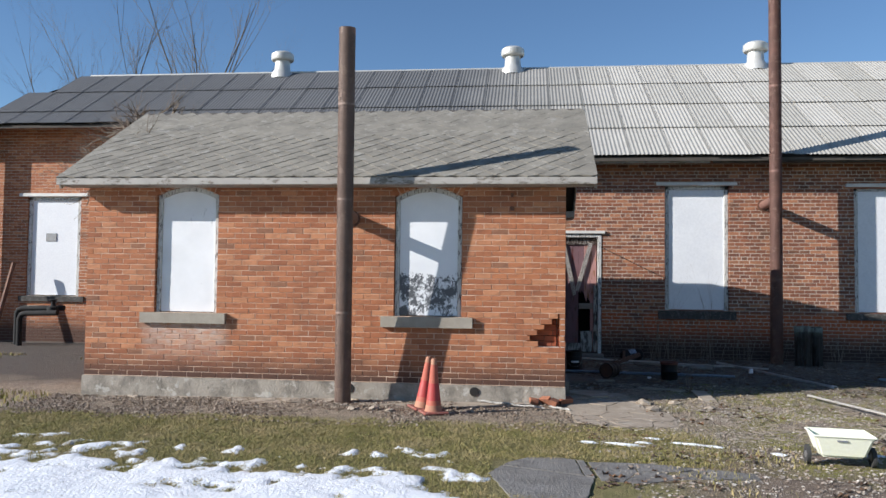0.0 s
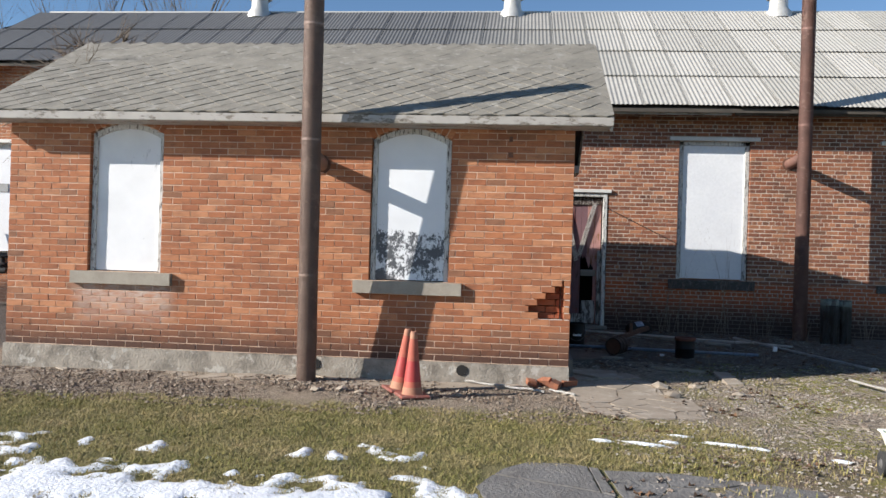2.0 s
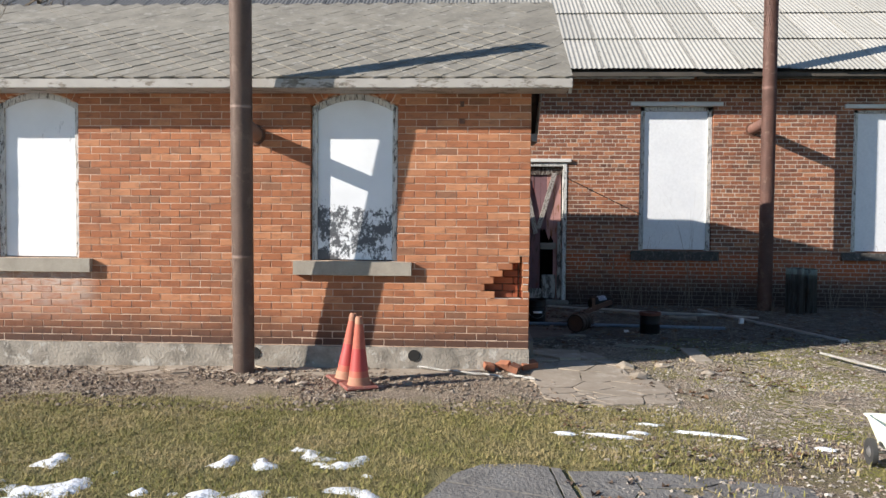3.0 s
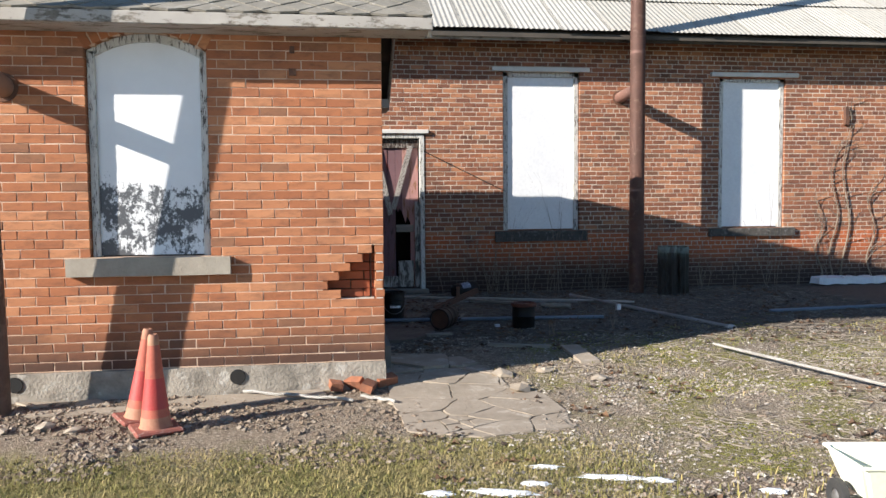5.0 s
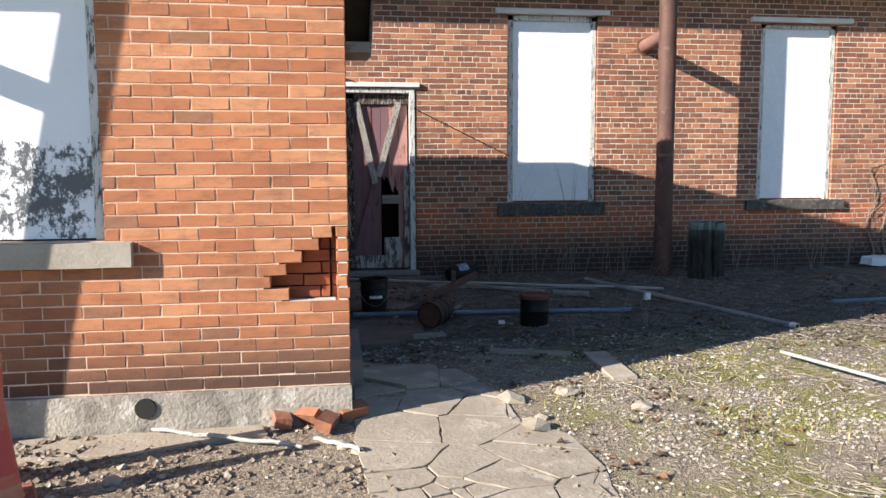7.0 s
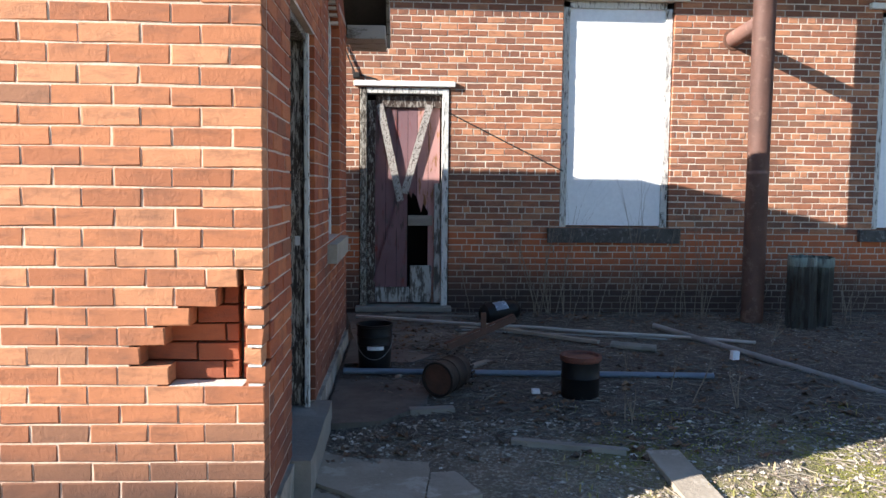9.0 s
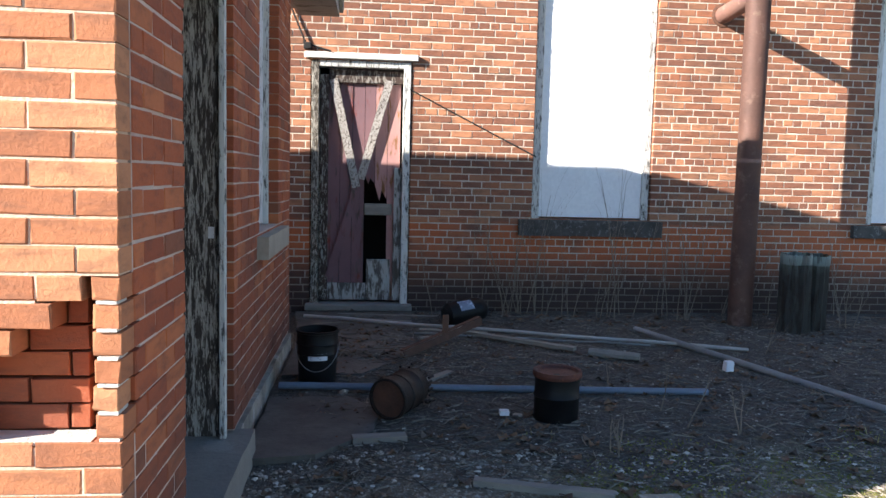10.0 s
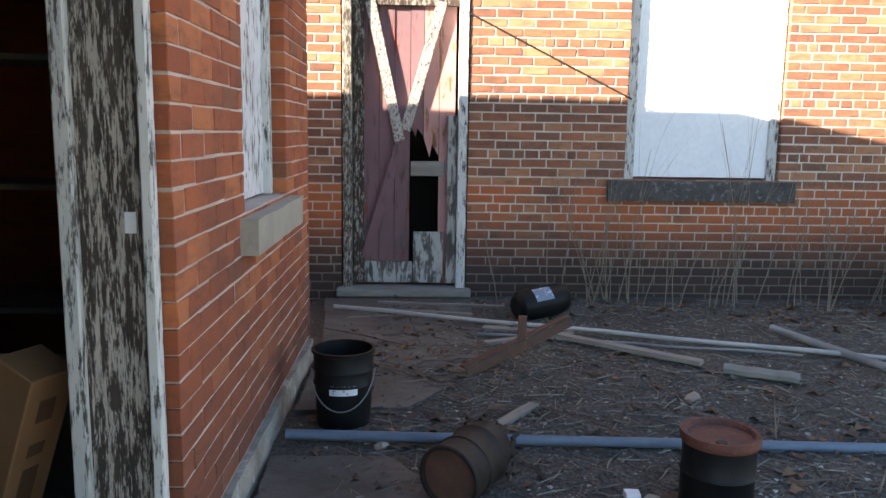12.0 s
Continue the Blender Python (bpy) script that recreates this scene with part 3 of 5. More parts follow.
# ---- blocked windows and the doors' frames ----
def blocked_window(name, m, o, inset, sill, label, head=None, frame_w=0.05, mat=None, ledge=0.07):
    """A window closed with a painted board, in its frame, over a stone sill."""
    w = thing(name, m, label, "window", kind="structure")
    u0, u1, z0, spring, rise = o
    board = outline(arch_points(u0 + frame_w, u1 - frame_w, z0 + 0.01, spring - 0.03, max(0.0, rise - 0.02)) if rise else [(u0 + frame_w, z0 + 0.02), (u1 - frame_w, z0 + 0.02), (u1 - frame_w, spring - frame_w), (u0 + frame_w, spring - frame_w)], inset, inset + 0.02)
    part("window_board", board, mat or WHITE_BOARD, w, "white painted board")
    for a, b in ((u0 + 0.002, u0 + frame_w + 0.004), (u1 - frame_w - 0.004, u1 - 0.002)):
        part("window_frame", boxed(a, b, inset - 0.03, inset + 0.06, z0, spring + 0.0, 0.004), FRAME_PAINT, w, "peeling frame post")
    if rise:
        n = 10
        pts = arch_points(u0 + 0.003, u1 - 0.003, z0, spring, rise - 0.004, n)[2:]
        low = arch_points(u0 + frame_w, u1 - frame_w, z0, spring - 0.04, rise - 0.02, n)[2:]
        part("window_head", outline(pts + low[::-1], inset - 0.03, inset + 0.06), FRAME_PAINT, w)
    else:
        part("window_head", boxed(u0 + 0.002, u1 - 0.002, inset - 0.03, inset + 0.06, spring - frame_w, spring - 0.002, 0.004), FRAME_PAINT, w)
    part("window_sill", sill, SILL_DARK if head else STONE, w, "chipped stone sill")
    if head:
        part("head_trim", head, TRIM_WHITE, w, "white painted head board")
    return w


def stained_board():
    """White board blackened with mould low down, in blotches."""
    m, t, b = graph("mouldy_white_board")
    z = t.nodes.new("ShaderNodeSeparateXYZ")
    t.links.new(t.nodes.new("ShaderNodeNewGeometry").outputs["Position"], z.inputs[0])
    n = calc(t, "ADD", calc(t, "MULTIPLY", noise_of(t, 5, 6, 0.75), 0.6), calc(t, "MULTIPLY", noise_of(t, 26, 6, 0.75, (1, 1, 0.6)), 0.4))
    low = node(t, "ShaderNodeMapRange", From_Min=1.42, From_Max=1.66, To_Min=0.045, To_Max=-0.22)
    t.links.new(z.outputs[2], low.inputs["Value"])
    blot = ramp(t, calc(t, "ADD", n, low.outputs["Result"]), 0.515, 0.56)
    base = mix(t, ramp(t, noise_of(t, 2, 4), 0.3, 0.7), (0.80, 0.81, 0.82), (0.72, 0.73, 0.74))
    t.links.new(mix(t, calc(t, "MULTIPLY", blot, 0.93), base, (0.035, 0.038, 0.045)), b.inputs["Base Color"])
    b.inputs["Roughness"].default_value = 0.5
    return m


def marked_board():
    m, t, b = graph("marked_white_board")
    n = noise_of(t, 4.5, 6, 0.7, (1, 1, 0.35))
    base = mix(t, ramp(t, noise_of(t, 2, 4), 0.3, 0.7), (0.80, 0.80, 0.80), (0.70, 0.70, 0.70))
    t.links.new(mix(t, calc(t, "MULTIPLY", ramp(t, n, 0.61, 0.68), 0.8), base, (0.10, 0.10, 0.11)), b.inputs["Base Color"])
    b.inputs["Roughness"].default_value = 0.5
    return m


MOULD, MARKED = stained_board(), marked_board()


def stone_sill(u0, u1, z0, z1, out=0.06, deep=0.1):
    return rough_block(u0, u1, -out, deep, z0, z1, 0.09, 0.004, u0)


blocked_window("window_1", pose(0, 0, 0), W1, 0.075, stone_sill(-5.43, -4.29, 0.815, 0.945), "arched window closed with a marked white board", mat=MARKED)
blocked_window("window_2", pose(0, 0, 0), W2, 0.075, stone_sill(-2.28, -1.135, 0.815, 0.945), "arched window closed with a mouldy white board", mat=MOULD)
blocked_window("window_3", pose(0, 0, 0, 0, 0, 90), SIDE_WIN, 0.09, stone_sill(2.18, 3.14, 0.815, 0.935, 0.06), "arched window in the end wall closed with white boards", mat=paint_material("chipped_white_board", (0.70, 0.70, 0.70), (0.20, 0.19, 0.18), 0.46, 16, (1, 1, 0.4)))
blocked_window("window_4", pose(0, FAR, 0), FW1, 0.065, stone_sill(1.99, 3.40, 0.74, 0.895, 0.05), "tall window closed with a white board", boxed(1.95, 3.43, -0.05, 0.05, 3.252, 3.315, 0.006), 0.07)
blocked_window("window_5", pose(0, FAR, 0), FW2, 0.065, stone_sill(5.36, 6.78, 0.77, 0.895, 0.05), "tall window closed with a white board, its trim flaking", boxed(5.36, 6.80, -0.05, 0.05, 3.222, 3.285, 0.006), 0.07)
blocked_window("window_6", pose(0, BACK, 0), LW, 0.06, stone_sill(-12.2, -10.6, 0.82, 0.945, 0.05), "tall window closed with a white board and a small plate", boxed(-12.25, -10.55, -0.06, 0.05, 3.252, 3.33, 0.006), 0.08)


# ---- more materials ----
CONE = plain("faded_orange_plastic", (0.46, 0.125, 0.075), (0.38, 0.085, 0.055), 0.7, 8, 50, third=(0.30, 0.09, 0.06), own=True)
CONE_BASE = plain("grimy_cone_base", (0.30, 0.085, 0.06), (0.16, 0.075, 0.06), 0.8, 14, 60, own=True, third=(0.42, 0.30, 0.25))
CONE_RED = plain("deep_red_plastic", (0.43, 0.045, 0.042), (0.36, 0.06, 0.048), 0.55, 9, 50, own=True)
CONE_PALE = plain("worn_cone_tip", (0.42, 0.22, 0.13), (0.34, 0.13, 0.08), 0.7, 9, 60)
TUB = plain("pale_yellow_plastic", (0.90, 0.90, 0.68), (0.88, 0.89, 0.76), 0.45, 4, 40, relief=0.05)
RUBBER = plain("black_rubber", (0.03, 0.03, 0.03), (0.05, 0.048, 0.045), 0.8, 20, 90)
STEEL = plain("dull_steel", (0.30, 0.30, 0.30), (0.2, 0.19, 0.18), 0.5, 14, 60, 0.7)
PAIL = plain("black_plastic_pail", (0.006, 0.006, 0.007), (0.011, 0.011, 0.011), 0.5, 9, 60, relief=0.1)
PAPER = plain("white_label", (0.75, 0.75, 0.76), (0.66, 0.66, 0.68), 0.7, 12, 60, relief=0.05)
INK = plain("label_print", (0.16, 0.17, 0.2), (0.12, 0.12, 0.15), 0.7, 12, 60, relief=0.05)
RUST_LID = plain("orange_rust", (0.14, 0.042, 0.026), (0.07, 0.032, 0.025), 0.8, 16, 70, 0.1, 0.6, third=(0.20, 0.07, 0.035))
RUST_DARK = plain("dark_rusted_tin", (0.018, 0.015, 0.014), (0.036, 0.026, 0.021), 0.6, 9, 60, 0.0, 0.4, third=(0.055, 0.034, 0.025))
PVC = plain("grey_blue_plastic_pipe", (0.27, 0.34, 0.43), (0.22, 0.28, 0.36), 0.45, 5, 50, relief=0.15)
PVC_PALE = plain("pale_plastic_pipe", (0.44, 0.44, 0.44), (0.32, 0.31, 0.29), 0.6, 5, 50, relief=0.2)
WHITE_PVC = plain("white_plastic_pipe", (0.68, 0.66, 0.62), (0.55, 0.52, 0.47), 0.5, 6, 50, relief=0.15)
WOOD_GREY = plain("weathered_wood", (0.28, 0.25, 0.21), (0.17, 0.15, 0.125), 0.9, 18, 70, stretch=(0.25, 1, 1), own=True, relief=0.5)
DOOR_WOOD = paint_material("faded_mauve_door", (0.20, 0.115, 0.125), (0.17, 0.13, 0.12), 0.45, 10, (1, 1, 0.2), 0.75, (0.22, 0.06, 0.05))
DOOR_GREY = paint_material("grey_door_foot", (0.40, 0.39, 0.36), (0.13, 0.115, 0.10), 0.55, 11, (1, 1, 0.3), 0.75)
DOOR_DARK = paint_material("dark_worn_stile", (0.34, 0.31, 0.27), (0.07, 0.045, 0.035), 0.66, 30, (1, 1, 0.3), 0.75)
DOOR_PINK = paint_material("pink_door_board", (0.45, 0.24, 0.22), (0.35, 0.17, 0.07), 0.45, 9, (1, 1, 0.25), 0.75)
DOOR_BRACE = paint_material("chipped_white_brace", (0.44, 0.40, 0.36), (0.085, 0.06, 0.048), 0.48, 70, (1, 1, 0.7), 0.7)
CARD_INK = plain("brown_print", (0.14, 0.07, 0.035), (0.2, 0.1, 0.05), 0.85, 20, 60, relief=0.05)
RUBBLE = plain("broken_brick", (0.34, 0.13, 0.065), (0.17, 0.075, 0.05), 0.95, 14, 60, relief=0.8)
CARD = plain("brown_cardboard", (0.38, 0.20, 0.095), (0.32, 0.17, 0.08), 0.85, 5, 40, relief=0.1)
JAMB_GREY = paint_material("grey_flaking_frame", (0.36, 0.33, 0.28), (0.085, 0.068, 0.052), 0.60, 50, (1, 1, 0.25), 0.7)
RUST_BROWN = plain("brown_rust", (0.11, 0.05, 0.032), (0.07, 0.04, 0.03), 0.85, 16, 70, 0.1, 0.6)
PUTTY = plain("pale_mortar_bed", (0.62, 0.58, 0.52), (0.5, 0.46, 0.4), 0.95, 14, 60, relief=0.8)
BARK = plain("grey_bark", (0.17, 0.145, 0.12), (0.10, 0.085, 0.07), 0.95, 8, 50, relief=0.6)
TWIG = plain("dry_stem", (0.24, 0.19, 0.145), (0.15, 0.12, 0.09), 0.95, 9, 60)
SNOW = plain("old_snow", (0.86, 0.88, 0.91), (0.80, 0.83, 0.87), 0.55, 5, 40, relief=0.5, depth=0.02)
GREENISH = plain("verdigris_can", (0.30, 0.37, 0.33), (0.045, 0.03, 0.026), 0.8, 13, 60, 0.1, third=(0.10, 0.05, 0.035), stretch=(1, 1, 0.16), lo=0.50, hi=0.58, foot=(0.74, 1.0, (0.045, 0.028, 0.023)))


def litter_material(name, colours, rough=0.9, straw=None):
    """Loose bits, each with a colour of its own."""
    m, t, b = graph(name)
    r = piece_random(t)
    c = colours[0]
    for i, k in enumerate(colours[1:]):
        lo = (i + 1) / len(colours)
        c = mix(t, ramp(t, r, lo - 0.12, lo + 0.05), c, k)
    g = noise_of(t, 70, 3, 0.6)
    c = mix(t, calc(t, "MULTIPLY", ramp(t, g, 0.45, 0.7), 0.3), c, tuple(x * 0.5 for x in colours[0]))
    if straw:
        c = mix(t, calc(t, "MULTIPLY", ramp(t, noise_of(t, 2.2, 5, 0.7), 0.46, 0.66), 0.8), c, straw)
    t.links.new(c, b.inputs["Base Color"])
    b.inputs["Roughness"].default_value = rough
    return m


GRAVEL = litter_material("mixed_gravel", [(0.24, 0.20, 0.16), (0.41, 0.36, 0.29), (0.15, 0.125, 0.105), (0.56, 0.51, 0.44), (0.30, 0.225, 0.165)])
LEAF = litter_material("dead_leaves", [(0.13, 0.075, 0.042), (0.08, 0.055, 0.04), (0.20, 0.11, 0.058), (0.11, 0.085, 0.066)])
GRASS = litter_material("winter_grass", [(0.25, 0.225, 0.065), (0.18, 0.185, 0.045), (0.38, 0.30, 0.13), (0.13, 0.14, 0.035), (0.32, 0.26, 0.10)], straw=(0.40, 0.31, 0.16))
TWIGS = litter_material("dry_twigs", [(0.26, 0.22, 0.17), (0.14, 0.115, 0.09), (0.36, 0.31, 0.24), (0.19, 0.15, 0.12)])
PIECE = plain("cracked_concrete", (0.38, 0.32, 0.25), (0.24, 0.195, 0.145), 0.95, 2.6, 45, relief=0.8, third=(0.44, 0.38, 0.31))

for dull in (PAIL, RUST_DARK, DOOR_WOOD):
    dull.node_tree.nodes["Principled BSDF"].inputs["Specular IOR Level"].default_value = 0.18


# ---- stove pipes ----
def stove_pipe(base, top, r, mat, elbow_z, wall_y, label, joints):
    base, top = Vector(base), Vector(top)
    p = thing("stove_pipe", Matrix.Translation(base), label, "pipe")
    way = top - base
    bm = bmesh.new()
    tube(bm, [way * (i / 8) for i in range(9)], r, 24, caps=False, taper=[r * (1 + 0.012 * math.sin(i * 2.3)) for i in range(9)])
    bmesh.ops.solidify(bm, geom=bm.faces[:], thickness=-0.006)
    part("flue", bm, mat, p, smooth=True)
    for f in joints:
        j = bmesh.new()
        tube(j, [way * (f - 0.002), way * f, way * (f + 0.003)], r, 24, taper=[r * 1.012, r * 1.03, r * 1.012])
        part("joint_ring", j, mat, p, smooth=True)
    f = elbow_z / way.z
    at = way * f
    e = bmesh.new()
    er = r * 0.78
    tube(e, [at, at + Vector((0, 0.1, 0.0)), Vector((at.x - 0.02, wall_y - base.y + 0.05, elbow_z - 0.05))], er, 20)
    part("elbow", e, mat, p, "rusty branch pipe into the wall", True)
    c = lathe([(er * 1.02, 0), (er * 1.35, 0.004), (er * 1.35, 0.02), (er * 1.02, 0.024)], 22, True, pose(at.x - 0.02, wall_y - base.y - 0.012, elbow_z - 0.046, -90))
    part("collar", c, RUST, p, smooth=True)
    return p


stove_pipe((-2.68, -0.31, -0.13), (-2.62, -0.64, 4.39), 0.098, PIPE_BROWN, 2.34, 0.0, "tall brown steel stovepipe leaning before the brick wall", (0.25, 0.55, 0.8))
stove_pipe((3.93, 4.70, -0.05), (3.93, 4.70, 6.9), 0.105, PIPE_RED, 2.98, FAR, "tall rusty red stovepipe standing by the far wall", (0.22, 0.5, 0.72))

# ---- roof ventilators ----
vent = None
for x in (-6.75, -0.86, 4.95):
    m = pose(x, 9.42, 6.64)
    if vent is None:
        vent = thing("roof_ventilator", m, "pale metal roof ventilator on the ridge", "ventilator", "ventilators on the ridge")
        part("duct", lathe([(0.30, -0.12), (0.27, 0.03), (0.20, 0.12), (0.185, 0.34), (0.21, 0.36)], 26), GALV, vent, smooth=True)
        part("cap", lathe([(0.0, 0.36), (0.27, 0.36), (0.29, 0.40), (0.28, 0.52), (0.22, 0.57), (0, 0.58)], 26), GALV, vent, "domed cap", True)
    else:
        copy_thing(vent, m)


# ---- traffic cones ----
def cone(m, label):
    c = thing("traffic_cone", m, label, "traffic cone", "cones by the wall")
    b = boxed(-0.15, 0.15, -0.15, 0.15, 0.0, 0.03, 0.012)
    part("base_plate", b, CONE_BASE, c, "grimy base plate")
    part("shell", lathe([(0.104, 0.028), (0.096, 0.045), (0.080, 0.17), (0.058, 0.36), (0.042, 0.52), (0.036, 0.57), (0.028, 0.57), (0.03, 0.4)], 28), CONE, c, smooth=True)
    part("tip", lathe([(0.0362, 0.555), (0.037, 0.575), (0.034, 0.62), (0.026, 0.635), (0.02, 0.635), (0.02, 0.6)], 24), CONE_PALE, c, "worn pale tip", True)
    part("red_band", lathe([(0.0842, 0.155), (0.0805, 0.176), (0.0595, 0.352), (0.0575, 0.352), (0.0782, 0.176), (0.082, 0.155)], 28, True), CONE_RED, c, "brighter red band", True)
    part("foot_band", lathe([(0.1055, 0.03), (0.0975, 0.047), (0.0905, 0.10), (0.087, 0.10), (0.097, 0.03)], 28, True), CONE_PALE, c, "faded foot band", True)
    return c


cone(pose(-1.50, -0.90, -0.085, 0, 0, 24) @ Matrix.Scale(0.96, 4), "faded orange traffic cone standing on the dirt")
cone(pose(-1.66, -0.64, -0.088, 2, 6, 30) @ Matrix.Scale(0.96, 4), "sun-bleached orange traffic cone leaning behind another")

# ---- spreader cart ----
cart = thing("spreader_cart", pose(2.10, -2.77, -0.09, 0, 0, -8) @ Matrix.Scale(0.69, 4), "pale yellow plastic cart on two black wheels", "cart")
tub = bmesh.new()
lo = [tub.verts.new(p) for p in ((-0.24, -0.16, 0.12), (0.24, -0.16, 0.12), (0.24, 0.16, 0.12), (-0.24, 0.16, 0.12))]
hi = [tub.verts.new(p) for p in ((-0.33, -0.25, 0.385), (0.33, -0.25, 0.385), (0.33, 0.25, 0.385), (-0.33, 0.25, 0.385))]
tub.faces.new(lo[::-1])
for i in range(4):
    j = (i + 1) % 4
    tub.faces.new((lo[i], lo[j], hi[j], hi[i]))
bmesh.ops.bevel(tub, geom=[e for e in tub.edges if not e.is_boundary], offset=0.03, segments=3, affect="EDGES")
bmesh.ops.solidify(tub, geom=tub.faces[:], thickness=0.008)
part("tub", tub, TUB, cart, smooth=True)
rim = bmesh.new()
corners = [Vector(p) for p in ((-0.33, -0.25, 0.385), (0.33, -0.25, 0.385), (0.33, 0.25, 0.385), (-0.33, 0.25, 0.385), (-0.33, -0.25, 0.385))]
for a, b in zip(corners, corners[1:]):
    tube(rim, [a, b], 0.012, 8)
part("rim", rim, TUB, cart, smooth=True)
part("badge", boxed(-0.08, 0.03, -0.246, -0.236, 0.325, 0.342), INK, cart, "dark bar of lettering")
axle = bmesh.new()
tube(axle, [(-0.37, 0, 0.115), (0.37, 0, 0.115)], 0.012, 8)
part("axle", axle, STEEL, cart)
for x in (-0.355, 0.355):
    wheel = part("wheel", lathe([(0.05, -0.02), (0.09, -0.028), (0.115, -0.022), (0.118, 0.0), (0.115, 0.022), (0.09, 0.028), (0.05, 0.02)], 26, True, pose(x, 0, 0.118, 0, 90)), RUBBER, cart, "black tyre", True)
    part("hub", lathe([(0, -0.03), (0.03, -0.03), (0.05, -0.015), (0.05, 0.015), (0.03, 0.03), (0, 0.03)], 18, m=pose(x, 0, 0.118, 0, 90)), STEEL, wheel, smooth=True)
handle = bmesh.new()
tube(handle, [(0.0, 0.24, 0.13), (0.05, 0.55, 0.12), (0.12, 0.9, 0.03)], 0.013, 8)
part("handle", handle, STEEL, cart, smooth=True)


# ---- far door ----
def far_door():
    d = thing("door_1", pose(0, FAR, 0), "broken plank door with peeling mauve paint and a hole", "door", kind="structure")
    u0, u1 = FAR_DOOR[0], FAR_DOOR[1]
    for a, b, paint in ((u0 + 0.003, u0 + 0.07, JAMB_GREY), (u1 - 0.07, u1 - 0.003, FRAME_PAINT)):
        part("door_frame", boxed(a, b, -0.012, 0.14, 0.06, 2.325, 0.005), paint, d, "peeling frame post")
    part("door_frame", boxed(u0 + 0.07, u1 - 0.07, -0.01, 0.14, 2.265, 2.325, 0.005), FRAME_PAINT, d)
    part("head_trim", boxed(-0.04, 1.0, -0.045, 0.02, 2.334, 2.392, 0.006), TRIM_WHITE, d, "white painted head board")
    part("threshold", boxed(-0.02, 0.98, -0.10, 0.16, 0.005, 0.065, 0.008), WOOD_GREY, d, "grey timber sill")
    x = u0 + 0.075
    rng = random.Random(3)
    for w, zlo, zhi, mat, tear in ((0.075, 0.08, 2.2, DOOR_WOOD, 0), (0.115, 0.08, 2.2, DOOR_WOOD, 0), (0.115, 0.08, 2.2, DOOR_WOOD, 0), (0.115, 0.08, 2.2, DOOR_WOOD, 0), (0.10, 1.28, 2.2, DOOR_WOOD, 0.09), (0.115, 1.18, 2.2, DOOR_PINK, 0.14), (0.12, 0.08, 2.2, DOOR_PINK, 0)):
        w2 = min(w, u1 - 0.072 - x)
        pts = [(x + 0.002, zlo), (x + w2 - 0.002, zlo + tear * rng.uniform(-0.5, 0.3)), (x + w2 - 0.002, zhi), (x + 0.002, zhi)]
        if tear:
            pts = [(x + 0.002, zlo), (x + w2 * 0.4, zlo - tear), (x + w2 * 0.55, zlo - tear * 0.3), (x + w2 - 0.002, zlo - tear * 0.9), (x + w2 - 0.002, zhi), (x + 0.002, zhi)]
        y = 0.085 + rng.uniform(-0.004, 0.004)
        part("door_board", outline(pts, y, y + 0.022), mat, d)
        x += w
    part("door_stile", boxed(u0 + 0.075, u0 + 0.155, 0.052, 0.08, 0.09, 2.2, 0.004), DOOR_DARK, d, "chipped stile")
    part("top_rail", boxed(u0 + 0.158, u1 - 0.075, 0.054, 0.08, 2.13, 2.255, 0.004), DOOR_DARK, d, "chipped top rail")
    part("bottom_rail", boxed(u0 + 0.158, u0 + 0.52, 0.056, 0.08, 0.09, 0.25, 0.004), DOOR_GREY, d, "grey bottom rail")
    part("patch_board", boxed(u0 + 0.525, u0 + 0.75, 0.05, 0.082, 0.09, 0.48, 0.004), DOOR_GREY, d, "grey patch board")
    part("cross_piece", boxed(u0 + 0.50, u0 + 0.76, 0.075, 0.10, 0.90, 1.01, 0.004), WOOD_GREY, d)
    part("hinge_stile", boxed(u1 - 0.145, u1 - 0.075, 0.03, 0.08, 0.09, 1.35, 0.004), DOOR_GREY, d)

    def brace(a, b, w, mat=DOOR_BRACE):
        a, b = Vector((a[0], 0, a[1])), Vector((b[0], 0, b[1]))
        way = (b - a).normalized()
        s = Vector((-way.z, 0, way.x)) * w / 2
        part("brace", outline([(q.x, q.z) for q in (a - s, b - s, b + s, a + s)], 0.046, 0.078), mat, d, "brace with flaking paint")

    brace((u0 + 0.20, 2.16), (u0 + 0.42, 1.16), 0.075)
    brace((u0 + 0.72, 2.16), (u0 + 0.46, 1.24), 0.075)
    brace((u0 + 0.42, 1.13), (u0 + 0.17, 0.30), 0.07, DOOR_WOOD)
    return d


far_door()
# Black sheet added behind the hole; the unlit room's darkness is its colour.
tagged(part("void_room", boxed(-0.6, 1.6, FAR + 0.9, FAR + 0.95, -0.1, 2.6), BLACK), "black sheet added behind the broken door for the room's darkness", "wall", kind="structure")

# ---- doorway of the annex ----
jamb = thing("door_2", pose(0, 0, 0), "open doorway with a flaking painted timber frame", "door", kind="structure")
for a, b, mat in ((1.462, 1.498, JAMB_PAINT), (0.632, 0.668, JAMB_PAINT)):
    part("door_frame", boxed(-0.235, -0.035, a, b, 0.10, 2.095, 0.004), mat, jamb, "flaking black and white frame post")
part("door_stop", boxed(-0.245, -0.205, 1.435, 1.461, 0.10, 2.095, 0.004), FRAME_PAINT, jamb, "pale door stop")
part("casing", boxed(-0.05, -0.022, 1.425, 1.461, 0.10, 2.095, 0.004), FRAME_PAINT, jamb, "white flaking edge")
part("door_frame", boxed(-0.235, -0.035, 0.669, 1.461, 2.06, 2.095, 0.004), JAMB_PAINT, jamb)
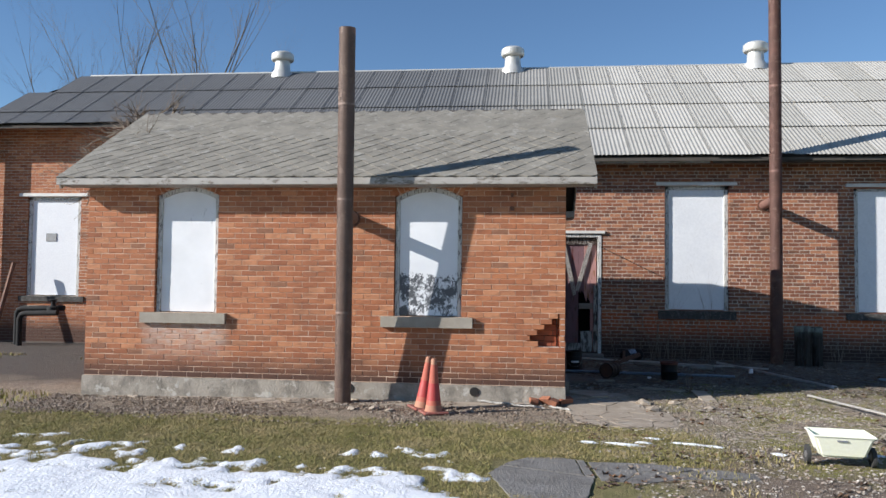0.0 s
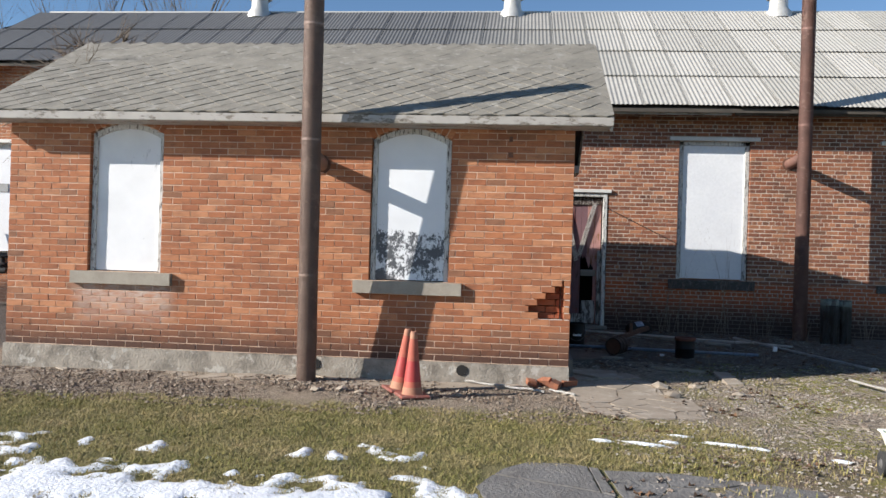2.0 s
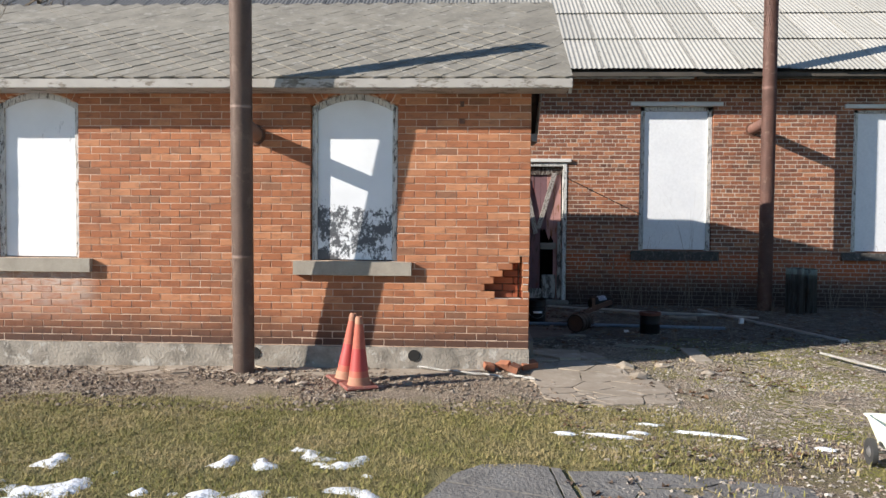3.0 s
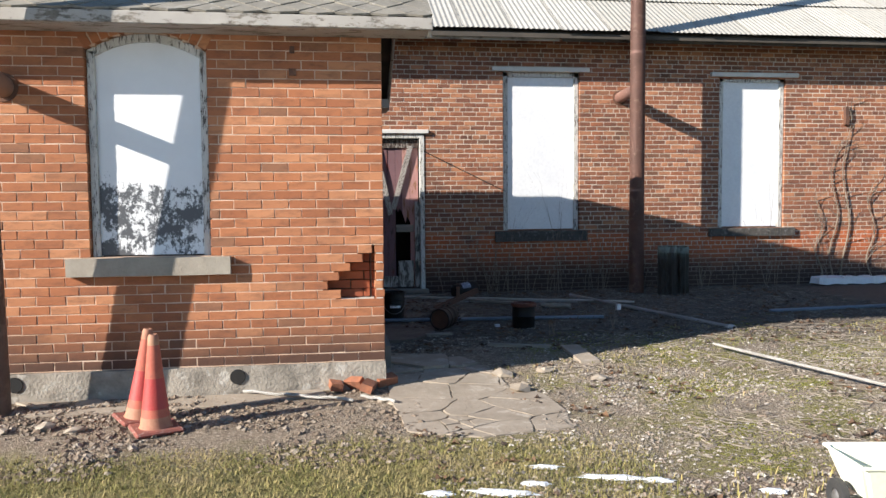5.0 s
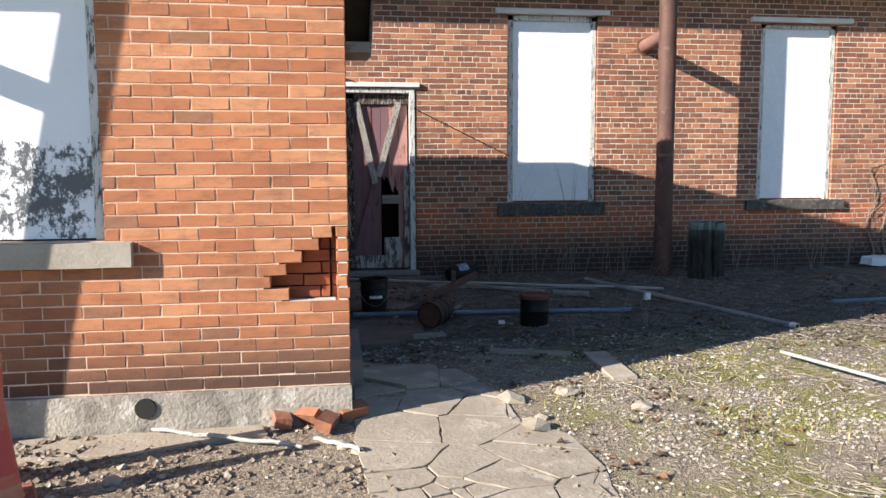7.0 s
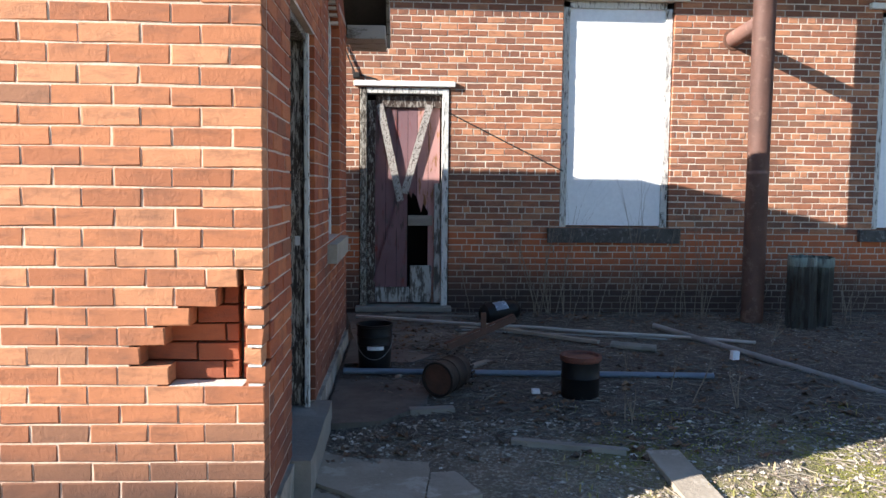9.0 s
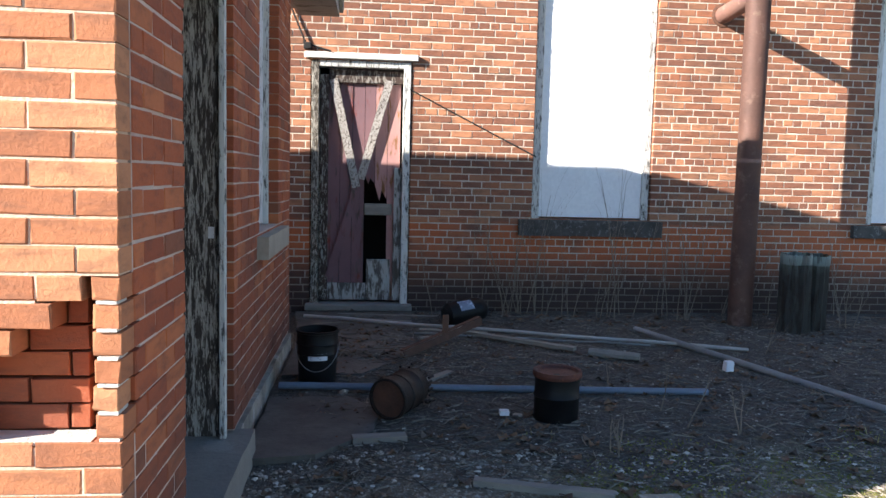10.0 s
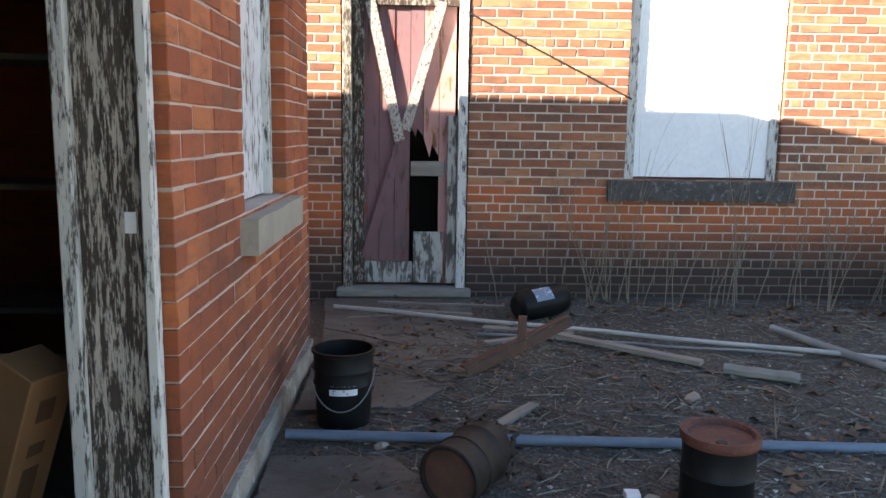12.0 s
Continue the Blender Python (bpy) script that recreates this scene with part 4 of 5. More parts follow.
part("strike_plate", boxed(-0.10, -0.075, 1.457, 1.463, 0.985, 1.035), PAPER, jamb, "small pale strike plate")
tagged(part("lintel_side", boxed(-0.236, -0.012, 0.60, 1.53, 2.101, 2.16), SOFFIT), "timber lintel over the doorway", "lintel", kind="structure")

carton = thing("cardboard_box", pose(-0.60, 1.70, 0.085, 0, 22, -24), "tall brown cardboard carton leaning in the dark", "box")
part("carton_body", boxed(-0.07, 0.07, -0.07, 0.07, 0.0, 0.58, 0.004), CARD, carton)
for z, h in ((0.44, 0.07), (0.33, 0.04), (0.14, 0.15)):
    part("print_bar", boxed(0.0705, 0.0715, -0.03, 0.02, z, z + h), CARD_INK, carton, "brown printed lettering")
shelf = thing("shelf_unit", pose(-1.5, 2.9, 0.08), "dark shelves at the back of the annex room", "shelf")
for z in (0.4, 0.9, 1.4, 1.75):
    part("shelf_board", boxed(-0.7, 0.7, -0.18, 0.18, z, z + 0.025, 0.003), WOOD_GREY, shelf)
for x in (-0.69, 0.66):
    part("post", boxed(x, x + 0.03, -0.18, 0.18, 0.0, 1.9, 0.003), WOOD_GREY, shelf)


# ---- pails and cans ----
def pail_profile(r, h):
    return [(0, 0.012), (r * 0.84, 0.012), (r * 0.86, 0.0), (r * 0.88, 0.01), (r * 0.93, h * 0.55), (r * 0.99, h * 0.56), (r * 0.94, h * 0.6), (r * 0.95, h * 0.74), (r * 1.01, h * 0.75), (r * 0.96, h * 0.79), (r * 0.97, h * 0.95), (r * 1.03, h * 0.96), (r * 1.03, h), (r * 0.95, h), (r * 0.93, h * 0.9), (r * 0.85, 0.03), (0, 0.03)]


pail = thing("plastic_pail", pose(0.275, 2.80, ground_z(0.275, 2.80) - 0.004) @ Matrix.Scale(1.1, 4), "open black plastic pail with a white label", "bucket")
part("pail_body", lathe(pail_profile(0.118, 0.30), 32), PAIL, pail, smooth=True)
lab = bmesh.new()
for i in range(7):
    a0, a1 = radians(-113 + i * 8), radians(-113 + (i + 1) * 8)
    vs = [lab.verts.new((0.1118 * math.cos(a), 0.1118 * math.sin(a), z)) for a, z in ((a0, 0.142), (a1, 0.142), (a1, 0.178), (a0, 0.178))]
    lab.faces.new(vs)
bmesh.ops.remove_doubles(lab, verts=lab.verts[:], dist=0.0005)
bmesh.ops.solidify(lab, geom=lab.faces[:], thickness=0.001)
label_ob = part("label", lab, PAPER, pail, "white paper label")
for k, (z, n) in enumerate(((0.166, 5), (0.158, 4), (0.149, 5))):
    bar = bmesh.new()
    a0, a1 = radians(-106), radians(-106 + n * 6)
    vs = [bar.verts.new((0.1132 * math.cos(a), 0.1132 * math.sin(a), q)) for a, q in ((a0, z), (a1, z), (a1, z + 0.004), (a0, z + 0.004))]
    bar.faces.new(vs)
    part("print_bar", bar, INK, label_ob)
bail = bmesh.new()
tube(bail, [(0.122 * math.cos(radians(a)), 0.122 * math.sin(radians(a)) - 0.004, 0.235 - 0.15 * math.sin(radians(-a))) for a in range(-175, -4, 10)], 0.0025, 6)
part("bail_handle", bail, STEEL, pail, "thin wire handle", True)

lidded = thing("rusty_drum", pose(1.60, 2.06, ground_z(1.60, 2.06) - 0.006) @ Matrix.Scale(1.07, 4), "small black pail with a rust-red lid", "drum")
part("drum_body", lathe([(0, 0), (0.108, 0), (0.112, 0.01), (0.112, 0.12), (0.117, 0.126), (0.112, 0.132), (0.112, 0.2), (0.115, 0.235), (0, 0.235)], 32), PAIL, lidded, smooth=True)
part("lid", lathe([(0, 0.238), (0.098, 0.238), (0.106, 0.252), (0.121, 0.254), (0.123, 0.24), (0.121, 0.225), (0.1165, 0.22)], 32), RUST_LID, lidded, "rust-red dished lid", True)
part("bung", lathe([(0, 0.245), (0.016, 0.245), (0.018, 0.238)], 14, m=pose(-0.02, -0.065, 0)), RUST_DARK, lidded)

fallen = thing("fallen_drum", pose(0.69, 2.01, 0.112, -88, 0, -32) @ Matrix.Scale(0.94, 4), "rusted open tin pail lying on its side", "drum")
part("drum_body", lathe([(0.105, 0.0), (0.116, 0.0), (0.119, 0.008), (0.116, 0.016), (0.112, 0.1), (0.117, 0.106), (0.112, 0.112), (0.111, 0.2), (0.118, 0.215), (0.112, 0.225), (0.105, 0.30), (0, 0.30), (0, 0.292), (0.1, 0.292)], 34, True), RUST_DARK, fallen, smooth=True)
part("inner_base", lathe([(0, 0.02), (0.105, 0.02), (0.105, 0.03), (0, 0.03)], 30), RUST_BROWN, fallen, "rust-brown end")
crimp = bmesh.new()
for i in range(30):
    a = 2 * math.pi * i / 30
    box(crimp, -0.007, 0.007, 0.1125, 0.124, 0.285, 0.335, m=pose(0, 0, 0, 0, 0, math.degrees(a)) @ pose(0, 0, 0, random.uniform(-6, 6)))
part("crimped_rim", crimp, RUST_DARK, fallen, "torn crimped rim")

jug = thing("plastic_jug", pose(1.42, 4.66, 0.115, 0, 84, 24) @ Matrix.Scale(1.1, 4), "black plastic jug lying on its side", "jug")
part("jug_body", lathe([(0, -0.19), (0.06, -0.19), (0.09, -0.165), (0.098, -0.1), (0.098, 0.09), (0.085, 0.15), (0.045, 0.185), (0.028, 0.19), (0, 0.19)], 26), PAIL, jug, smooth=True)
sticker = bmesh.new()
for i in range(6):
    a0, a1 = radians(196 + i * 9), radians(196 + (i + 1) * 9)
    sticker.faces.new([sticker.verts.new((0.0995 * math.cos(a), 0.0995 * math.sin(a), z)) for a, z in ((a0, -0.09), (a1, -0.09), (a1, 0.03), (a0, 0.03))])
part("sticker", sticker, plain("blue_grey_sticker", (0.38, 0.45, 0.56), (0.10, 0.12, 0.17), 0.6, 22, 60, relief=0.05, lo=0.45, hi=0.5), jug, "faded blue sticker")


def rusty_can(x, y, r, h, turn):
    c = thing("corrugated_can", pose(x, y, ground_z(x, y) - 0.01, 2, -2, turn), "rusted ribbed metal can with a pale green top", "can", "cans by the far wall")
    bm = bmesh.new()
    n = 48
    rings = []
    for z, k in ((0, 1.06), (h * 0.3, 1.0), (h * 0.7, 0.98), (h, 0.95)):
        rings.append([bm.verts.new((r * k * (1 + 0.07 * math.cos(a * 12)) * math.cos(a), r * k * (1 + 0.07 * math.cos(a * 12)) * math.sin(a), z + (0.03 * noise.noise((a * 2, h, turn)) if z == h else 0))) for a in (2 * math.pi * i / n for i in range(n))])
    for a, b in zip(rings, rings[1:]):
        for i in range(n):
            bm.faces.new((a[i], a[(i + 1) % n], b[(i + 1) % n], b[i]))
    bmesh.ops.solidify(bm, geom=bm.faces[:], thickness=0.006)
    part("can_body", bm, GREENISH, c, smooth=True)
    part("top_band", lathe([(r * 0.985, h * 0.88), (r * 1.03, h * 0.88), (r * 1.03, h), (r * 0.985, h)], 30, True), GREENISH, c, "flaking pale green band", True)


rusty_can(4.28, 4.42, 0.125, 0.70, 0)
rusty_can(4.52, 4.58, 0.125, 0.68, 40)


# ---- pipes, planks and scrap on the ground ----
def lying(name, a, b, r, mat, label, category, sides=12, wave=0.0, ends=True):
    a, b = Vector(a), Vector(b)
    o = thing(name, Matrix.Translation(a), label, category)
    pts = [(b - a) * (i / 10) + Vector((0, 0, wave * math.sin(i * 1.7))) for i in range(11)]
    bm = bmesh.new()
    tube(bm, pts, r, sides, caps=not ends)
    if ends:
        bmesh.ops.solidify(bm, geom=bm.faces[:], thickness=-r * 0.15)
    part("bar", bm, mat, o, smooth=True)
    return o


lying("plastic_pipe", (0.07, 2.565, 0.036), (2.63, 2.467, 0.02), 0.021, PVC, "blue-grey plastic pipe lying across the yard", "pipe")
long_pipe = lying("plastic_pipe", (2.80, 4.25, 0.05), (3.73, 1.58, 0.0), 0.024, PVC_PALE, "long pale plastic pipe lying on the gravel", "pipe")
part("coupling", lathe([(0.025, -0.03), (0.031, -0.03), (0.031, 0.03), (0.025, 0.03)], 18, True, Matrix.Translation((0.92, -2.64, -0.05)) @ Vector((0.93, -2.67, -0.05)).to_track_quat("Z", "Y").to_matrix().to_4x4()), WHITE_PVC, long_pipe, "white end coupling", True)
lying("conduit", (0.02, 4.75, 0.05), (3.45, 3.58, 0.03), 0.014, WHITE_PVC, "thin grey conduit lying in the litter", "conduit", 8, 0.004)
lying("conduit", (0.95, 4.18, 0.02), (2.75, 3.75, 0.025), 0.008, PVC_PALE, "thin wire conduit lying in the litter", "conduit", 8, 0.004)
lying("white_pole", (3.09, 0.79, 0.0), (3.86, -1.55, -0.05), 0.013, WHITE_PVC, "white plastic pole lying on the dry grass", "pole")
lying("plastic_pipe", (4.7, 2.53, 0.02), (6.7, 2.72, 0.02), 0.022, PVC, "grey pipe half sunk in the grass", "pipe")
lying("garden_hose", (-1.06, -0.08, -0.055), (-0.26, -0.44, -0.06), 0.011, WHITE_PVC, "dirty white hose lying along the wall", "hose", 8, 0.006)
lying("garden_hose", (-0.2, -0.34, -0.06), (0.03, -0.53, -0.06), 0.012, WHITE_PVC, "short dirty white hose end", "hose", 8, 0.004)


def plank(a, b, w, t, mat, label, lift=0.012, name="plank"):
    a, b = Vector((a[0], a[1], ground_z(*a) + lift)), Vector((b[0], b[1], ground_z(*b) + lift))
    n = (b - a).length
    ob = part(name, rough_block(0, n, -w / 2, w / 2, -t / 2, t / 2, 0.05, 0.003, a.x), mat)
    ob.matrix_world = Matrix.Translation(a) @ (b - a).to_track_quat("X", "Z").to_matrix().to_4x4()
    return tagged(ob, label, "plank" if name == "plank" else name)


plank((1.38, 4.14), (2.10, 3.55), 0.06, 0.025, WOOD_GREY, "weathered timber batten lying on the litter", 0.03)
plank((0.98, 3.98), (1.32, 4.12), 0.05, 0.02, WOOD_GREY, "broken grey board end on the ground")
plank((1.0, 4.35), (1.55, 4.22), 0.08, 0.018, WOOD_GREY, "broken grey board on the ground")
plank((0.10, 4.92), (0.95, 4.70), 0.05, 0.02, WOOD_GREY, "weathered lath lying below the door")
plank((0.30, 5.05), (1.2, 4.95), 0.04, 0.02, WOOD_GREY, "weathered lath lying below the door")
plank((0.12, 4.62), (0.72, 4.72), 0.03, 0.015, WOOD_GREY, "thin lath lying below the door")
plank((0.93, 2.72), (1.12, 2.98), 0.05, 0.018, WOOD_GREY, "broken pale board end")
plank((1.05, 1.25), (1.62, 1.10), 0.05, 0.03, WOOD_GREY, "grey stick lying in the gravel")
plank((0.52, 1.72), (0.78, 1.76), 0.07, 0.03, WOOD_GREY, "short dark board on the slab edge")
plank((1.80, 1.09), (1.81, 0.51), 0.17, 0.028, PIECE, "pale flat board lying on the gravel", 0.012)
lying("log", (2.18, 3.45, 0.035), (2.50, 3.29, 0.035), 0.032, WOOD_GREY, "short weathered grey log on the litter", "log", 9, 0.002, False)

iron = thing("iron_bar", pose(0.82, 3.40, 0.035), "rusty angle iron with an upright stub", "iron bar")
ang = bmesh.new()
way = Vector((0.60, 0.40, 0.17))
turn = way.to_track_quat("X", "Z").to_matrix().to_4x4()
box(ang, 0, way.length, -0.018, 0.018, 0.018, 0.026, m=turn)
box(ang, 0, way.length, -0.03, -0.022, -0.035, 0.0175, m=turn)
part("angle", ang, RUST_BROWN, iron)
part("stub", boxed(0.30, 0.345, 0.19, 0.205, 0.05, 0.24, 0.003), RUST, iron)
tagged(part("foam_scrap", rough_block(1.29, 1.34, 2.06, 2.10, 0.005, 0.03, 0.012, 0.014), PAPER), "crumpled white scrap on the litter", "scrap")
tagged(part("foam_scrap", rough_block(2.98, 3.03, 2.95, 3.0, 0.02, 0.09, 0.02, 0.015), PAPER), "crumpled white scrap by the pipe", "scrap")
for i, (x, y) in enumerate(((7.0, 5.1), (7.45, 5.12), (7.9, 5.1))):
    tagged(part("white_sheet", rough_block(x, x + 0.5, y - 0.1, y + 0.12, 0.02, 0.12, 0.06, 0.03, i), PAPER), "crumpled white sheet by the wall", "sheet")


# ---- wire, anchors and small fixings ----
def wire(name, pts, r, mat, label):
    bm = bmesh.new()
    tube(bm, pts, r, 6)
    return tagged(part(name, bm, mat, smooth=True), label, "cable")


wire("cable", [(0.93, FAR - 0.01, 2.08), (1.5, FAR - 0.012, 1.80), (2.14, FAR - 0.012, 1.49)], 0.007, BLACK, "dark cable sagging from door to window")
wire("cable", [(-0.3, FAR - 0.02, 3.1), (-0.14, FAR - 0.02, 2.72), (-0.03, FAR - 0.03, 2.46), (0.2, FAR - 0.05, 2.395)], 0.009, BLACK, "dark cable running down to the door head")
tagged(part("wall_bracket", boxed(-0.05, 0.02, FAR - 0.06, FAR + 0.02, 2.41, 2.47, 0.006), BLACK), "small dark wall bracket", "bracket")
for z, w in ((2.44, 0.035), (2.27, 0.05)):
    tagged(part("wall_anchor", rough_block(-0.66 - w / 2, -0.66 + w / 2, -0.02, 0.02, z, z + 0.05, 0.02, 0.006), RUST), "small rusty wall anchor", "anchor")
tagged(part("wall_anchor", rough_block(7.6, 7.66, FAR - 0.05, FAR + 0.02, 2.5, 2.78, 0.03, 0.01), RUST), "rusty iron wall anchor", "anchor")
tagged(part("name_plate", boxed(-11.62, -11.36, BACK + 0.045, BACK + 0.058, 2.22, 2.40, 0.004), STEEL), "small grey plate on the white board", "plate")

# ---- pipe work beside the recessed wall ----
valve = thing("valve_pipe", pose(-11.2, 6.6, -0.12), "dark iron pipe work with a valve", "pipe")
for dx, dy, h in ((-0.62, 0.0, 0.80), (-0.38, -0.25, 0.70)):
    bm = bmesh.new()
    tube(bm, [(dx, dy, -0.05), (dx, dy, h - 0.12), (dx + 0.04, dy, h - 0.03), (dx + 0.14, dy, h), (0.5, dy, h + 0.02)], 0.06, 14)
    part("bent_pipe", bm, BLACK, valve, smooth=True)
part("valve_body", lathe([(0, 0.66), (0.11, 0.66), (0.13, 0.72), (0.12, 0.84), (0.05, 0.88), (0.04, 0.98), (0.09, 0.99), (0.09, 1.01), (0, 1.01)], 18, m=pose(0.3, -0.1, 0)), BLACK, valve, smooth=True)
# Black tube added in place of a pole-like shadow down the wall.
wire("downpipe", [(-12.95, 6.95, -0.15), (-12.95, 6.95, 4.8)], 0.13, BLACK, "black tube standing in for a shadow strip on the recessed wall")
wire("iron_rod", [(-12.35, 6.5, -0.15), (-12.15, 6.9, 1.7)], 0.05, RUST, "rusty rod leaning at the wall")


# ---- broken concrete ----
def clip(poly, n, d):
    """The part of a polygon where p.n < d."""
    out = []
    for i in range(len(poly)):
        a, b = poly[i], poly[(i + 1) % len(poly)]
        da, db = a.dot(n) - d, b.dot(n) - d
        if da <= 0:
            out.append(a)
        if da * db < 0:
            out.append(a + (b - a) * (da / (da - db)))
    return out


def crazed(name, outline_pts, count, seed, mat, label, thick=0.04, gap=0.012, lift=0.012, tiltness=0.8, lip=0.03, chip=0.012):
    """Concrete cracked into many-sided pieces; each piece is a mesh."""
    rng = random.Random(seed)
    area = [Vector(p) for p in outline_pts]
    lo = Vector((min(p.x for p in area), min(p.y for p in area)))
    hi = Vector((max(p.x for p in area), max(p.y for p in area)))
    seeds = []
    while len(seeds) < count:
        hub = Vector((rng.uniform(lo.x, hi.x), rng.uniform(lo.y, hi.y)))
        seeds += [hub + Vector((rng.gauss(0, 0.07), rng.gauss(0, 0.07))) for _ in range(rng.choice((1, 1, 2, 4)))]
    seeds = seeds[:count]
    pave = thing(name, pose(0, 0, 0), label, "pavement", kind="structure")
    for s in seeds:
        cell = list(area)
        for q in seeds:
            if q is not s and cell:
                n = (q - s).normalized()
                cell = clip(cell, n, ((s + q) / 2).dot(n) - gap * rng.uniform(0.3, 0.8))
        if len(cell) < 3:
            continue
        mid = sum(cell, Vector((0, 0))) / len(cell)
        size = max((p - mid).length for p in cell)
        if size < 0.04:
            continue
        # ragged rims
        rimmed = []
        for i in range(len(cell)):
            a, b = cell[i], cell[(i + 1) % len(cell)]
            k = max(1, int((b - a).length / 0.07))
            for j in range(k):
                p = a + (b - a) * (j / k)
                rimmed.append(p + (mid - p).normalized() * rng.random() ** 3 * chip)
        tx, ty = rng.uniform(-tiltness, tiltness) * 0.014, rng.uniform(-tiltness, tiltness) * 0.014
        z0 = lay(mid.x, mid.y) + lift + rng.uniform(-0.003, 0.003) * tiltness
        bm = bmesh.new()
        top = [bm.verts.new((p.x, p.y, z0 + (p.x - mid.x) * tx + (p.y - mid.y) * ty)) for p in rimmed]
        low = [bm.verts.new((p.x - (p.x - mid.x) * 0.02, p.y - (p.y - mid.y) * 0.02, z0 - thick)) for p in rimmed]
        inner_ring = [bm.verts.new((p.x + (mid.x - p.x) * lip, p.y + (mid.y - p.y) * lip, v.co.z + 0.0008)) for p, v in zip(rimmed, top)]
        bm.faces.new(inner_ring)
        for i in range(len(rimmed)):
            j = (i + 1) % len(rimmed)
            bm.faces.new((inner_ring[i], top[i], top[j], inner_ring[j]))
            bm.faces.new((top[i], low[i], low[j], top[j]))
        part("concrete_piece", bm, mat, pave)
    return pave


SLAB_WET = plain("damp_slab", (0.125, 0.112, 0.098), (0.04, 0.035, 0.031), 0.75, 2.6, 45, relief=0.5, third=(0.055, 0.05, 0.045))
crazed("pavement_cracked", [(0.0, -0.35), (0.06, -1.2), (0.5, -1.38), (1.1, -1.27), (1.16, -0.9), (1.14, -0.42), (0.93, -0.2), (0.93, 0.38), (0.75, 0.9), (0.45, 1.3), (0.05, 1.3)], 34, 4, PIECE, "cracked pale concrete slab at the corner of the annex", lift=0.009, gap=0.004, lip=0.01, tiltness=0.5, chip=0.016)
crazed("pavement_wall_strip", [(-5.9, -0.36), (-4.2, -0.42), (-2.4, -0.44), (-1.2, -0.40), (-0.45, -0.2), (-0.5, -0.05), (-5.9, -0.05)], 34, 8, PIECE, "broken strip of concrete along the wall", lift=0.006, gap=0.05, tiltness=2.0)
SLAB_OLD = plain("mossy_grey_slab", (0.22, 0.21, 0.195), (0.11, 0.10, 0.09), 0.95, 3.2, 40, relief=0.9, third=(0.21, 0.195, 0.17), depth=0.015)
crazed("pavement_old_slab", [(-0.76, -3.5), (-0.62, -3.12), (-0.45, -2.93), (-0.2, -2.90), (0.0, -2.97), (0.05, -3.5), (-0.05, -4.1), (-0.55, -4.25)], 3, 23, SLAB_OLD, "old grey concrete slab sunk in the turf", lift=0.011, gap=0.008, tiltness=0.4)
crazed("pavement_sunken_slab", [(0.04, -3.0), (0.5, -2.98), (1.0, -3.1), (1.32, -3.2), (1.3, -3.36), (0.7, -3.45), (0.4, -3.62), (0.09, -3.58)], 5, 29, SLAB_OLD, "sunken broken slab half covered with gravel", lift=0.006, gap=0.008, tiltness=0.6)
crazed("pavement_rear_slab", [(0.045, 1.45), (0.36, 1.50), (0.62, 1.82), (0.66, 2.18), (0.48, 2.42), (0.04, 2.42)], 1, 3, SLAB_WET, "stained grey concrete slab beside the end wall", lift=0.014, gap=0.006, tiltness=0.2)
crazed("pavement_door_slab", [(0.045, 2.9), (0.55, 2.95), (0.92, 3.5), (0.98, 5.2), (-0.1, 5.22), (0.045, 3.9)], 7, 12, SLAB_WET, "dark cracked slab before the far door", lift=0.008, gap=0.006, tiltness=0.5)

rng = random.Random(77)
for x, y, rx, rz in ((-0.05, -0.05, 14, 30), (-0.13, -0.24, 20, 75), (-0.33, -0.12, 8, 100), (-0.17, -0.10, 55, 140)):
    v, f = brick_data(rng.uniform(0.09, 0.19), 0.058, 0.09, rng.random(), 0.008)
    me = bpy.data.meshes.new("fallen_brick")
    me.from_pydata(v, [], f + [(3, 2, 1, 0)])
    ob = tagged(link("fallen_brick", me, RUBBLE), "broken orange brick fallen from the corner", "brick", "bricks fallen from the corner")
    ob.matrix_world = pose(x, y, -0.082, rx, rng.uniform(-8, 8), rz)


def stone_mesh(r, seed):
    bm = bmesh.new()
    bmesh.ops.create_icosphere(bm, subdivisions=1, radius=r)
    for v in bm.verts:
        v.co += noise.noise_vector(v.co / r * 1.4 + Vector((seed, 0, 0))) * r * 0.55
        v.co.z *= 0.42
    return bm


for i, (x, y, r) in enumerate(((0.95, 0.20, 0.095), (0.98, -0.30, 0.09), (1.05, -0.15, 0.05), (1.68, -0.08, 0.075), (1.34, 0.29, 0.07), (-0.05, -0.42, 0.05), (0.02, -0.5, 0.04), (-2.2, -0.75, 0.07), (-2.0, -0.85, 0.06), (-2.45, -0.8, 0.05), (-1.1, -0.7, 0.05), (2.6, -3.4, 0.06), (1.4, 2.1, 0.03), (1.9, 3.1, 0.05), (0.45, 2.52, 0.035))):
    st = part("stone", stone_mesh(r, i), PIECE, smooth=False)
    st.matrix_world = pose(x, y, ground_z(x, y) + r * 0.25, 0, 0, i * 50)
    tagged(st, "pale broken stone on the dirt", "stone", "stones on the dirt")
shard = part("clay_shard", rough_block(2.62, 2.9, -3.5, -3.36, -0.09, -0.04, 0.04, 0.012), BRICK)
tagged(shard, "broken orange clay shard on the dirt", "shard")


